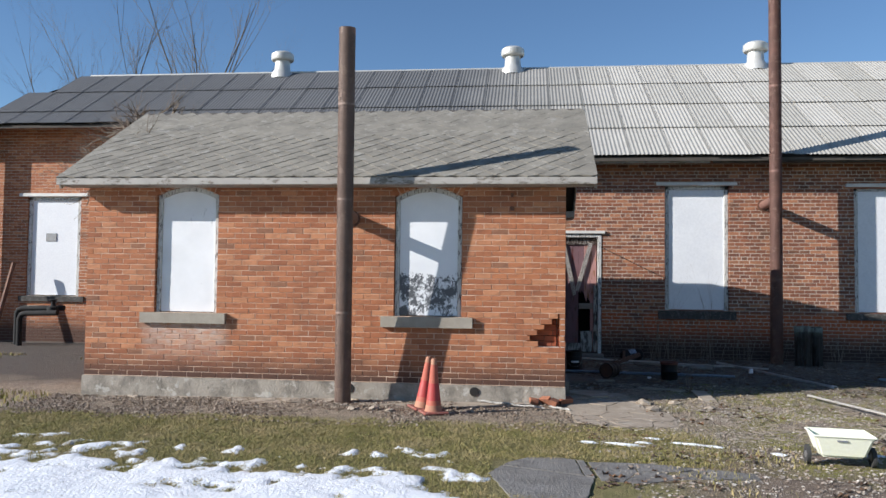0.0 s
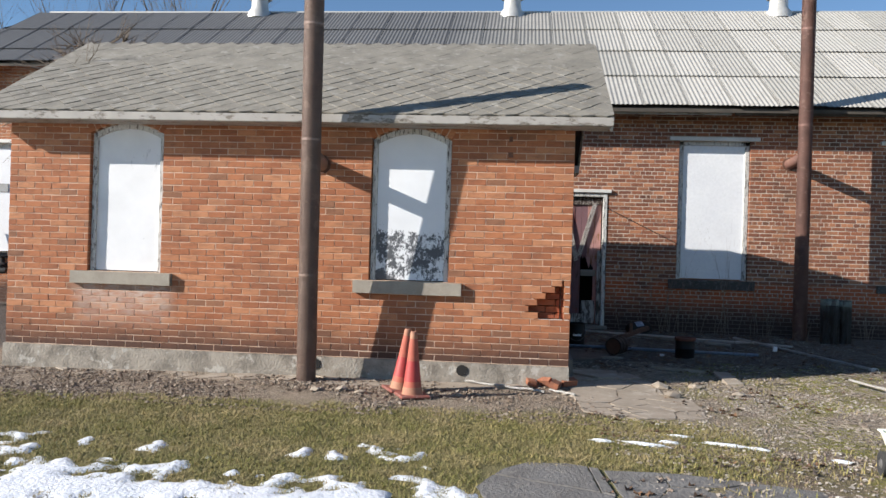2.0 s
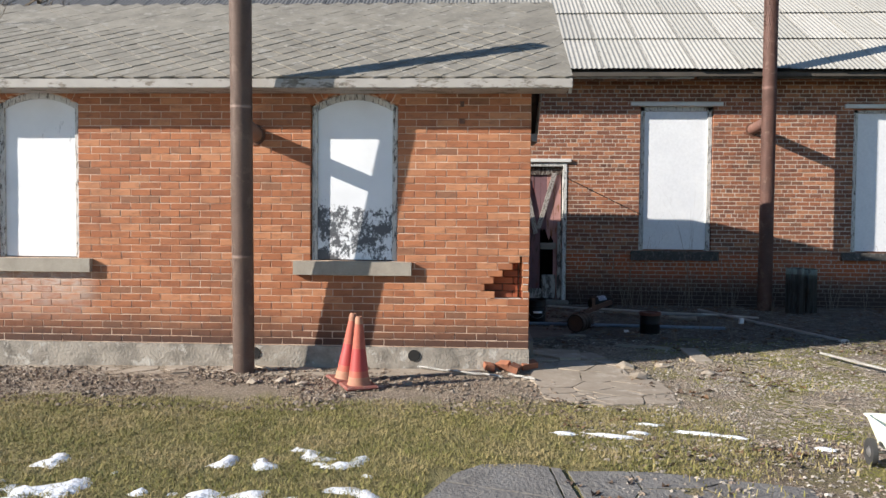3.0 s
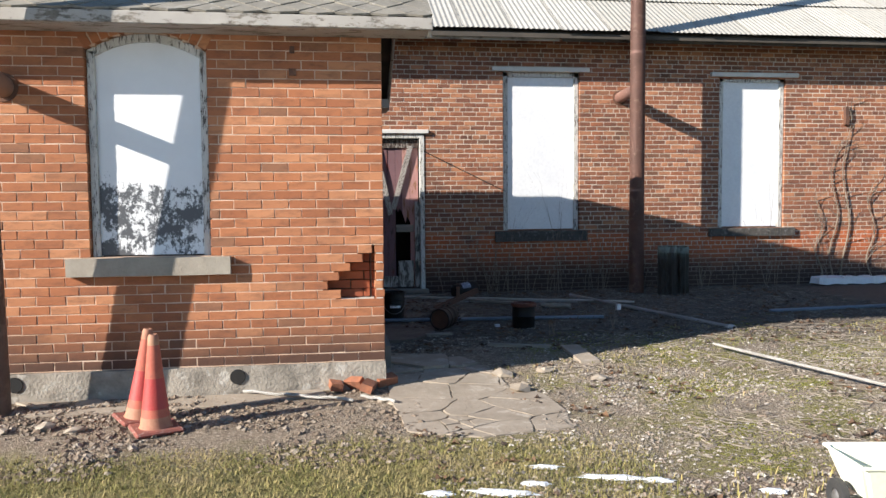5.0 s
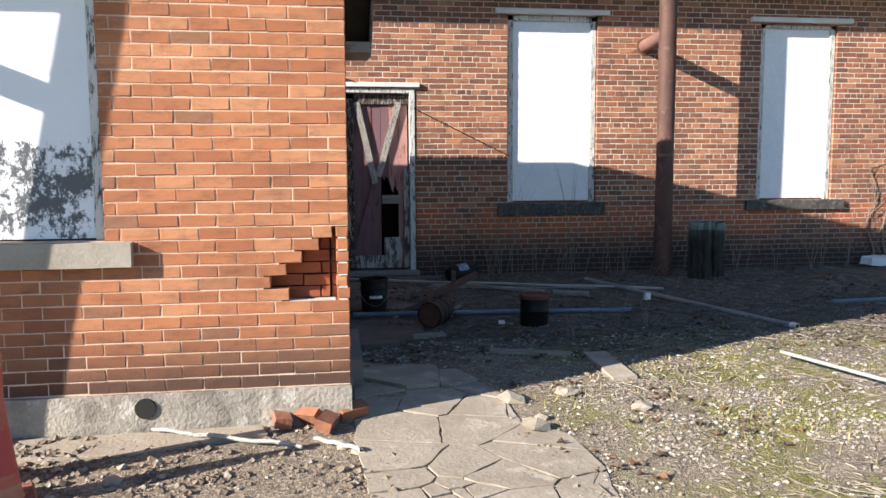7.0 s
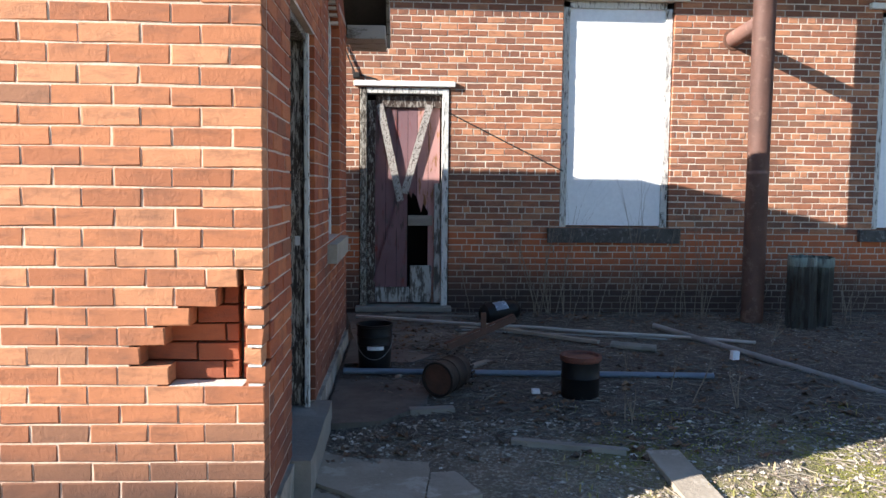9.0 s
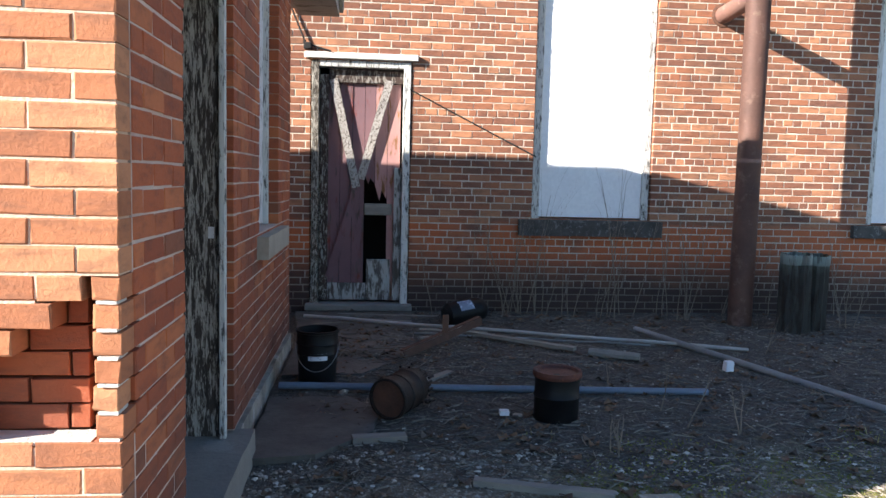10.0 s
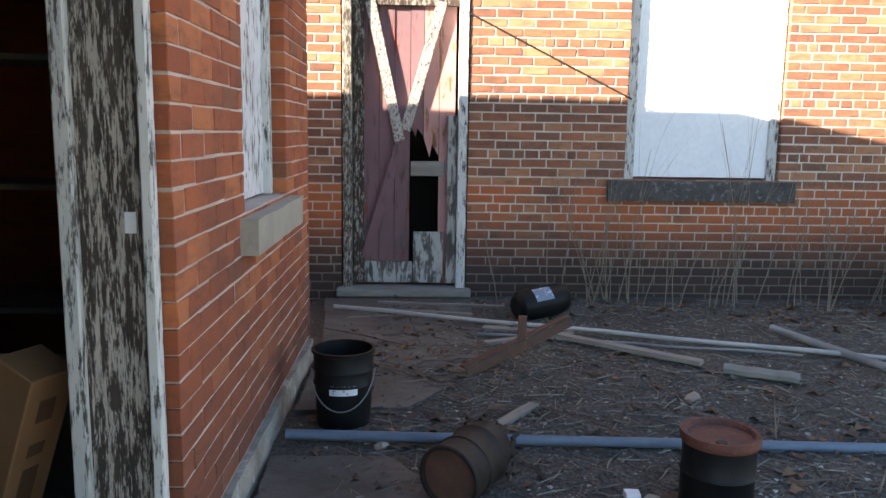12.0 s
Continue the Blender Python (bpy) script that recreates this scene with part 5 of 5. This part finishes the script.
# ---- scattered small stuff ----
GRAVEL_DIRT = litter_material("dirty_rubble", [(0.17, 0.125, 0.085), (0.25, 0.19, 0.135), (0.12, 0.09, 0.065), (0.36, 0.30, 0.235), (0.15, 0.105, 0.075)])
# Darker copy of the gravel: the annex's shade is put into its colours.
GRAVEL_DARK = litter_material("shade_darkened_gravel", [(0.11, 0.092, 0.076), (0.21, 0.185, 0.155), (0.065, 0.054, 0.046), (0.42, 0.385, 0.33), (0.14, 0.105, 0.08)])
def scatter(name, count, spot, make, mat, label, category):
    """Very many small bits in one mesh."""
    verts, faces = [], []
    rng = random.Random(len(name) * 7 + count)
    for _ in range(count):
        p = spot(rng)
        if p is None:
            continue
        v, f = make(rng)
        a, base = rng.uniform(0, 6.283), len(verts)
        ca, sa = math.cos(a), math.sin(a)
        z = ground_z(*p)
        verts += [(p[0] + x * ca - y * sa, p[1] + x * sa + y * ca, z + q) for x, y, q in v]
        faces += [tuple(base + i for i in q) for q in f]
    me = bpy.data.meshes.new(name)
    me.from_pydata(verts, [], faces)
    return tagged(link(name, me, mat), label, category, kind="stuff")


def pebble(lo, hi):
    def make(rng):
        r = lo * (hi / lo) ** (rng.random() ** 2.2)
        j = lambda: rng.uniform(0.65, 1.2) * r
        v = [(j(), 0, 0.1 * r), (0, j(), 0.1 * r), (-j(), 0, 0.1 * r), (0, -j(), 0.1 * r), (rng.uniform(-0.3, 0.3) * r, rng.uniform(-0.3, 0.3) * r, j() * 0.75), (0.6 * r, 0.6 * r, 0.4 * r), (-0.6 * r, 0.55 * r, 0.45 * r), (-0.6 * r, -0.6 * r, 0.4 * r), (0.6 * r, -0.6 * r, 0.45 * r)]
        f = [(0, 5, 4), (5, 1, 4), (1, 6, 4), (6, 2, 4), (2, 7, 4), (7, 3, 4), (3, 8, 4), (8, 0, 4)]
        return v, f
    return make


def blade(h0, h1, w=0.004, lean=0.7):
    def make(rng):
        h, l = rng.uniform(h0, h1), rng.uniform(0.1, lean)
        w2 = w * rng.uniform(0.6, 1.4)
        return [(-w2, 0, -0.005), (w2, 0, -0.005), (w2 * 0.7, h * l * 0.5, h * 0.6), (-w2 * 0.7, h * l * 0.5, h * 0.6), (0, h * l * 1.2, h * (1 - 0.3 * l))], [(0, 1, 2, 3), (3, 2, 4)]
    return make


def stick(l0, l1, r=0.003):
    def make(rng):
        n, k = rng.uniform(l0, l1) / 2, r * rng.uniform(0.6, 1.6)
        b, z0, z1 = rng.uniform(-0.1, 0.1) * n, rng.uniform(0.0, 0.012), rng.uniform(0.0, 0.02)
        v = [(x, y + o, z + q) for x, o, z in ((-n, 0, z0), (0, b, (z0 + z1) / 2), (n, 0, z1)) for y, q in ((-k, 0), (k, 0), (0, 1.6 * k))]
        f = [(i + a, i + b2, i + b2 + 3, i + a + 3) for i in (0, 3) for a, b2 in ((0, 1), (1, 2), (2, 0))]
        return v, f
    return make


def leaf(rng):
    s = rng.uniform(0.02, 0.05)
    c = rng.uniform(0.1, 0.5)
    v = [(0, -s, 0.004), (s * 0.7, -s * 0.2, 0.01 + c * s), (s * 0.4, s * 0.3, 0.008), (0, s, 0.012 + c * s * 0.5), (-s * 0.4, s * 0.3, 0.008), (-s * 0.7, -s * 0.2, 0.012 + c * s), (0, 0, 0.006)]
    return v, [(6, 0, 1), (6, 1, 2), (6, 2, 3), (6, 3, 4), (6, 4, 5), (6, 5, 0)]


def zone(x0, x1, y0, y1, keep=None):
    def spot(rng):
        x, y = rng.uniform(x0, x1), rng.uniform(y0, y1)
        if (x < 0.05 and 0 < y < ANNEX_D) or (keep and rng.random() > keep(x, y)):
            return None
        return x, y
    return spot


def patch(x, y, scale=0.9, z=0.0):
    return noise.noise((x * scale, y * scale, z))


def turf_edge(x, y):
    """How far the turf covers: 1 on the lawn, 0 on the dirt."""
    e = y + 0.25 * patch(x, y, 1.7, 5)
    right = 1.15 + 0.5 * patch(x, y, 1.2, 9) - x
    slab = 0.0 if -0.75 < x < 1.4 and -4.1 < y < -2.95 - 0.1 * abs(x) else 1.0
    return smooth(-1.3, -1.62, e) * smooth(-0.15, 0.35, right) * slab


def on_pad(x, y):
    return 0.0 < x < 1.1 and -1.25 < y < 1.0


scatter("gravel", 80000, zone(0.1, 7.5, -2.6, 1.6, lambda x, y: (0.12 if on_pad(x, y) else 1.0) * (0.4 + 0.6 * smooth(-0.2, 0.3, patch(x, y, 1.4)))), pebble(0.003, 0.019), GRAVEL, "loose mixed gravel on the dirt", "gravel")
scatter("gravel", 42000, zone(0.05, 6.5, 1.2, 5.2, lambda x, y: 0.35 if x < 0.6 else 0.8), pebble(0.003, 0.014), GRAVEL_DARK, "loose gravel in the rear yard, coloured darker for the shade", "gravel")
scatter("gravel", 24000, zone(-6.5, 0.2, -1.75, -0.08, lambda x, y: smooth(-0.35, 0.25, patch(x, y, 1.2, 40))), pebble(0.004, 0.034), GRAVEL_DIRT, "rubble and grit along the wall", "gravel")
scatter("gravel", 9000, zone(0.3, 5.0, -5.0, -2.2), pebble(0.005, 0.025), GRAVEL, "loose gravel beside the slab", "gravel")
scatter("leaf_litter", 2600, zone(0.1, 6.0, 1.0, 5.25, lambda x, y: 0.25 + 0.75 * smooth(0, 0.3, patch(x, y, 1.1, 4))), leaf, LEAF, "dead brown leaves on the ground", "leaves")
scatter("leaf_litter", 1500, zone(0.0, 4.5, -4.5, 0.5, lambda x, y: smooth(0, 0.3, patch(x, y, 1.3, 7))), leaf, LEAF, "dead brown leaves on the gravel", "leaves")
# Darker copy of the twigs, so the rear yard's shade reads deeper.
TWIGS_DARK = litter_material("shade_darkened_twigs", [(0.14, 0.115, 0.09), (0.06, 0.05, 0.042), (0.27, 0.23, 0.18), (0.08, 0.065, 0.052)])
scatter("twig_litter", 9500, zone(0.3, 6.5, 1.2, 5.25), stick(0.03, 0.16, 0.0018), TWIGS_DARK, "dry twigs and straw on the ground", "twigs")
scatter("twig_litter", 2500, zone(1.0, 6.5, -1.8, 1.2, lambda x, y: smooth(-0.1, 0.3, patch(x, y, 1.0, 2))), stick(0.04, 0.2, 0.0018), TWIGS, "pale dry straw on the dirt", "straw")
scatter("grass", 230000, zone(-9.0, 1.7, -5.2, -1.3, turf_edge), blade(0.010, 0.034, 0.0026, 2.4), GRASS, "short winter grass on the lawn", "grass")
scatter("grass", 15000, zone(-15.0, -6.4, -1.5, 4.5, lambda x, y: smooth(-0.3, 0.2, patch(x, y, 0.6, 3))), blade(0.03, 0.08, 0.008), GRASS, "winter grass beside the annex", "grass")
scatter("grass", 3500, zone(0.8, 5.5, -2.8, 1.8, lambda x, y: smooth(0.12, 0.35, patch(x, y, 1.1, 11))), blade(0.015, 0.05), GRASS, "sparse grass and moss on the dirt", "grass")
scatter("grass", 4500, zone(0.3, 5.5, -4.6, -2.2, lambda x, y: smooth(0.1, 0.4, patch(x, y, 1.5, 13))), blade(0.02, 0.06), GRASS, "tufts of grass on the dirt", "grass")


MOSS = litter_material("yellow_moss", [(0.21, 0.21, 0.03), (0.14, 0.16, 0.025), (0.28, 0.26, 0.05)])


def mossy(x, y):
    near_shade = smooth(0.9, 0.1, abs(y - 0.35 * x - 0.05)) * smooth(1.7, 2.4, x)
    return smooth(0.05, 0.3, patch(x, y, 1.2, 31) + 0.4 * patch(x, y, 4, 6) + 0.35 * near_shade - 0.12)


scatter("moss", 60000, zone(1.4, 6.5, -2.2, 2.4, mossy), blade(0.003, 0.010, 0.005, 1.2), MOSS, "yellow-green moss on the dirt", "moss")
scatter("straw", 6000, zone(1.6, 5.5, -2.2, 0.8, lambda x, y: smooth(0.0, 0.3, patch(x, y, 0.9, 17))), stick(0.025, 0.09, 0.001), TWIGS, "flattened pale straw on the dirt", "straw")


# ---- old snow ----
def snow_height(x, y):
    n = patch(x, y, 1.1, 20) * 0.6 + patch(x, y, 3.2, 22) * 1.0 + patch(x, y, 9.0, 24) * 0.75
    cover = smooth(-2.3, -4.9, y) * 1.75 - 0.78
    cover -= 1.7 * smooth(-1.3, 0.2, x + 0.5 * patch(x, y, 1.1, 3)) + 3 * smooth(-12.5, -14.5, y + patch(x, y, 0.7, 1)) + 3 * smooth(-13.5, -15.5, x + patch(x, y, 0.7, 2))
    h = cover + n * 1.05
    return ground_z(x, y) + max(-0.03, min(0.022, h * 0.07)) + (0.008 * patch(x, y, 14, 2) if h > 0 else 0)


sv, sf = grid_sheet(-16, 0.6, -15, -2.3, 0.045, snow_height)
sf = [q for q in sf if max(sv[i][2] - ground_z(sv[i][0], sv[i][1]) for i in q) > -0.02]
used = sorted({i for q in sf for i in q})
back = {i: k for k, i in enumerate(used)}
sm = bpy.data.meshes.new("snow")
sm.from_pydata([sv[i] for i in used], [], [tuple(back[i] for i in q) for q in sf])
tagged(link("snow", sm, SNOW, smooth=True), "patchy old melting snow on the turf", "snow", kind="stuff")
for i, (x, y, w, d) in enumerate(((0.42, -2.28, 0.30, 0.07), (0.60, -2.2, 0.12, 0.05), (1.02, -2.16, 0.30, 0.06), (1.22, -2.22, 0.16, 0.05), (0.1, -2.25, 0.14, 0.05), (2.45, -2.35, 0.35, 0.08), (1.72, -2.45, 0.12, 0.05), (0.72, -1.95, 0.16, 0.04))):
    bm = bmesh.new()
    bmesh.ops.create_uvsphere(bm, u_segments=18, v_segments=8, radius=1.0)
    for v in bm.verts:
        k = 1 + 0.9 * noise.noise(v.co * 2.6 + Vector((i * 3, 0, 0)))
        v.co = Vector((v.co.x * w / 2 * k, v.co.y * d / 2 * k, v.co.z * 0.014))
    ob = part("snow_scrap", bm, SNOW, smooth=True)
    ob.matrix_world = pose(x, y, ground_z(x, y) + 0.008, 0, 0, -14)
    tagged(ob, "last scrap of snow on the grass", "snow", "scraps of snow on the grass")


# ---- dry stems, vines and trees ----
def branch(bm, p, way, length, r, depth, rng, spread=0.5, kids=3, sides=5):
    pts, rad = [p], [r]
    for i in range(4):
        way = (way + Vector((rng.uniform(-1, 1), rng.uniform(-1, 1), rng.uniform(-0.4, 0.8))) * 0.14).normalized()
        p = p + way * length / 4
        pts.append(p)
        rad.append(r * (1 - 0.18 * (i + 1)))
    tube(bm, pts, r, sides, caps=False, taper=rad)
    if depth:
        for _ in range(kids):
            k = rng.randrange(1, 5)
            side = Vector((rng.uniform(-1, 1), rng.uniform(-1, 1), rng.uniform(-0.2, 0.9)))
            branch(bm, pts[k], (way + side * spread * 1.6).normalized(), length * rng.uniform(0.45, 0.7), rad[k] * 0.62, depth - 1, rng, spread, kids, max(3, sides - 1))


def weed(x, y, h, seed, mat=TWIG):
    rng = random.Random(seed)
    w = thing("dry_weed", pose(x, y, ground_z(x, y) - 0.01), "dry bare weed stems by the wall", "weed", "weeds by the far wall")
    for _ in range(rng.randint(1, 3)):
        bm = bmesh.new()
        branch(bm, Vector((rng.uniform(-0.06, 0.06), rng.uniform(-0.05, 0.05), 0)), Vector((rng.uniform(-0.25, 0.25), rng.uniform(-0.2, 0.1), 1)), h * rng.uniform(0.6, 1), 0.0048, 2, rng, 0.28, 2)
        tagged(part("stem", bm, mat, w), kind="stuff")


rng = random.Random(40)
for i in range(26):
    x = rng.choice((rng.uniform(1.1, 5.2), rng.uniform(1.8, 3.6)))
    weed(x, FAR - rng.uniform(0.1, 0.5), rng.uniform(0.5, 1.5), 100 + i)
for i, (x, y, h) in enumerate(((6.1, 4.9, 1.5), (6.3, 5.0, 1.2), (6.7, 5.05, 0.9), (7.3, 5.1, 1.0), (2.3, 1.9, 0.35), (2.2, 2.15, 0.3), (2.45, 1.75, 0.3), (1.75, 1.55, 0.25), (2.1, 2.6, 0.3), (3.6, 3.6, 0.5), (4.9, 4.6, 0.6), (5.5, 4.8, 0.8))):
    weed(x, y, h, 300 + i)

vine = thing("bare_vine", pose(7.2, FAR - 0.02, -0.05), "bare vine climbing the brown brick wall", "vine")
rng = random.Random(9)
for dx, h in ((0, 1.4), (0.25, 2.2), (0.45, 2.9), (0.9, 1.6)):
    bm = bmesh.new()
    pts = [Vector((dx + 0.07 * math.sin(i * 0.9 + dx * 9), -0.012, h * i / 12)) for i in range(13)]
    tube(bm, pts, 0.014, 5, taper=[0.016 * (1 - i / 16) for i in range(13)])
    for p in pts[3:]:
        branch(bm, p, Vector((rng.uniform(-1, 1), -0.15, rng.uniform(0.2, 1))), 0.3, 0.006, 1, rng, 0.3, 2)
    tagged(part("vine_stem", bm, TWIG, vine), kind="stuff")

thatch = thing("roof_vine", pose(-6.55, 1.2, 3.4), "tangle of dead vine over the annex roof end", "vine")
rng = random.Random(19)
for k in range(90):
    bm = bmesh.new()
    y = rng.uniform(-0.2, 1.7)
    z = (y - 0.6) * 0.62 + rng.uniform(-0.35, 0.22)
    branch(bm, Vector((rng.uniform(-0.5, 0.25), y, z)), Vector((rng.uniform(-1.0, 0.6), rng.uniform(-0.3, 0.3), rng.uniform(-0.7, 0.3))), rng.uniform(0.35, 0.7), 0.022, 2, rng, 0.5, 4, 4)
    tagged(part("vine_stem", bm, TWIG, thatch), kind="stuff")


def tree(x, y, h, seed, forks):
    rng = random.Random(seed)
    t = thing("bare_tree", pose(x, y, -0.1), "tall bare winter tree behind the building", "tree", "bare trees behind the building")
    trunk = bmesh.new()
    tube(trunk, [Vector((0.1 * math.sin(i), 0, h * 0.5 * i / 6)) for i in range(7)], 0.3, 10, taper=[0.30 - 0.022 * i for i in range(7)])
    part("trunk", trunk, BARK, t, smooth=True)
    for k in range(forks):
        bm = bmesh.new()
        a = 6.283 * k / forks + rng.uniform(-0.4, 0.4)
        z = h * rng.uniform(0.25, 0.5)
        branch(bm, Vector((0.1, 0, z)), Vector((math.cos(a) * 0.45, math.sin(a) * 0.45, 1)), h * rng.uniform(0.38, 0.55), 0.055, 3, rng, 0.42, 5, 5)
        tagged(part("limb", bm, BARK, t), kind="stuff")


tree(-20.5, 25, 14.5, 1, 4)
tree(-15.5, 24, 17.0, 2, 5)
tree(-24.5, 28, 12.5, 3, 3)


# ---- courses of brick, shingles ----
arches = [(o[0] - 0.0, o[1] + 0.0, o[2], o[3], o[4]) for o in (W1, W2)]
ring = 0.11


def arch_ring(wallob, o, material):
    """Bricks on end round an arched head."""
    n = 14
    mid, half = (o[0] + o[1]) / 2, (o[1] - o[0]) / 2
    for i in range(n):
        s = -1 + 2 * (i + 0.5) / n
        u, z = mid + half * s, o[3] + o[4] * (1 - s * s)
        lean = math.degrees(math.atan2(-2 * o[4] * s / half, 1))
        key = ("arch", material.name)
        if key not in BRICK_MESHES:
            v, f = brick_data(0.058, 0.105, 0.095, 3)
            me = bpy.data.meshes.new("arch_brick")
            me.from_pydata([(x - 0.029, y, q) for x, y, q in v], [], f)
            BRICK_MESHES[key] = me
        ob = link("arch_brick", BRICK_MESHES[key], material, wallob)
        ob.matrix_basis = pose(u, -0.003, z + 0.004, 0, -lean, 0)


def grown(o, r=0.112):
    return (o[0], o[1], o[2], o[3] + r, o[4])


lay_bricks(wall_front, ANNEX_W, 0.0, 0.125, 2.62, [grown(W1), grown(W2)] + [(a, 0.0, c, d, 0.0) for a, b, c, d in LOST], BRICK, (-1.35, 0.1, 2.4), seed=1, gap=0.0068)
for o in (W1, W2):
    arch_ring(wall_front, o, BRICK)
lay_bricks(wall_side, 0.1, ANNEX_D, 0.125, 2.62, [SIDE_DOOR, grown(SIDE_WIN)], BRICK_SIDE, (0.0, 2.6, 2.2), seed=2, length=0.2, gap=0.007)
arch_ring(wall_side, SIDE_WIN, BRICK_SIDE)
lay_bricks(wall_main, -1.4, 12.5, -0.10, 3.93, [FAR_DOOR, FW1, FW2], BRICK_OLD, (0.9, 2.2, 2.6), seed=3, length=0.195, header_every=6, ragged=0.016, course=0.0672, gap=0.0105)
lay_bricks(wall_recessed, -14.4, -6.4, -0.1, 5.0, [LW], BRICK, (0, 0, 0), seed=4)
lay_bricks(inner, -0.55, -0.105, 0.33, 1.14, [], BRICK_SIDE, (-0.5, -0.1, 1.2), seed=8, depth=0.05)
for ob in inner.children:
    ob.location.y = 0.088
# loose bricks left standing at the corner, with crumbs of old mortar between
rng = random.Random(6)
for k in range(6):
    v, f = brick_data(0.068 + rng.uniform(-0.012, 0.004), 0.058, 0.095, k, 0.007)
    me = bpy.data.meshes.new("brick")
    me.from_pydata(v, [], f)
    ob = link("brick", me, BRICK, wall_front)
    ob.location = (-0.073 + rng.uniform(0, 0.006), rng.uniform(0, 0.012), 0.609 + k * 0.0685)
    part("mortar_crumb", rough_block(-0.06, -0.012, 0.004, 0.08, 0.600 + k * 0.0685, 0.608 + k * 0.0685, 0.02, 0.003, k), PUTTY, wall_front)
part("mortar_bed", rough_block(-0.33, -0.08, 0.004, 0.09, 0.592, 0.603, 0.03, 0.004), PUTTY, wall_front)

# Diamond shingles on the annex roof
D = 0.125


def diamond_mesh():
    me = bpy.data.meshes.new("shingle")
    t = 0.008
    o = [(0, -D), (D, 0), (0, D), (-D, 0)]
    k = 0.985
    v = [(x * k, y * k, 0.022 - 0.010 * (y + D) / (2 * D)) for x, y in o] + [(x * k, y * k, 0.0) for x, y in o]
    me.from_pydata(v, [], [(0, 1, 2, 3), (0, 4, 5, 1), (1, 5, 6, 2), (2, 6, 7, 3), (3, 7, 4, 0)])
    return me


SHINGLE_MESH = diamond_mesh()
rng = random.Random(11)
tilt = pose(0, front_y, EAVE) @ pose(0, 0, 0, math.degrees(PITCH))
rest_v, rest_f = [], []
row, s = 0, 0.0
count = 0
while s < SLOPE - 0.02:
    x = RX0 + (D if row % 2 else 0.0)
    while x < RX1 + D - 0.01:
        full = RX0 + D - 0.01 <= x <= RX1 - D + 0.01 and s + D < SLOPE and s - D > -0.03
        m = tilt @ Matrix.Translation((x, s, rng.uniform(0, 0.004))) @ pose(0, 0, 0, rng.uniform(-0.6, 0.6), rng.uniform(-0.6, 0.6), rng.uniform(-0.8, 0.8))
        if full and count < 300:
            ob = link("shingle", SHINGLE_MESH, SHINGLE, roof)
            ob.matrix_basis = m
            count += 1
        else:
            b0 = len(rest_v)
            pts = [(min(max(x + px, RX0), RX1) - x, min(max(s + py, -0.03), SLOPE) - s) for px, py in ((0, -D), (D, 0), (0, D), (-D, 0))]
            rest_v += [m @ Vector((px * 0.985, py * 0.985, 0.016)) for px, py in pts] + [m @ Vector((px * 0.985, py * 0.985, 0.0)) for px, py in pts]
            rest_f += [tuple(b0 + i for i in q) for q in ((0, 1, 2, 3), (0, 4, 5, 1), (1, 5, 6, 2), (2, 6, 7, 3), (3, 7, 4, 0))]
        x += 2 * D
    s += D
    row += 1
me = bpy.data.meshes.new("cut_shingles")
me.from_pydata(rest_v, [], rest_f)
tagged(link("cut_shingles", me, SHINGLE, roof), kind="stuff")
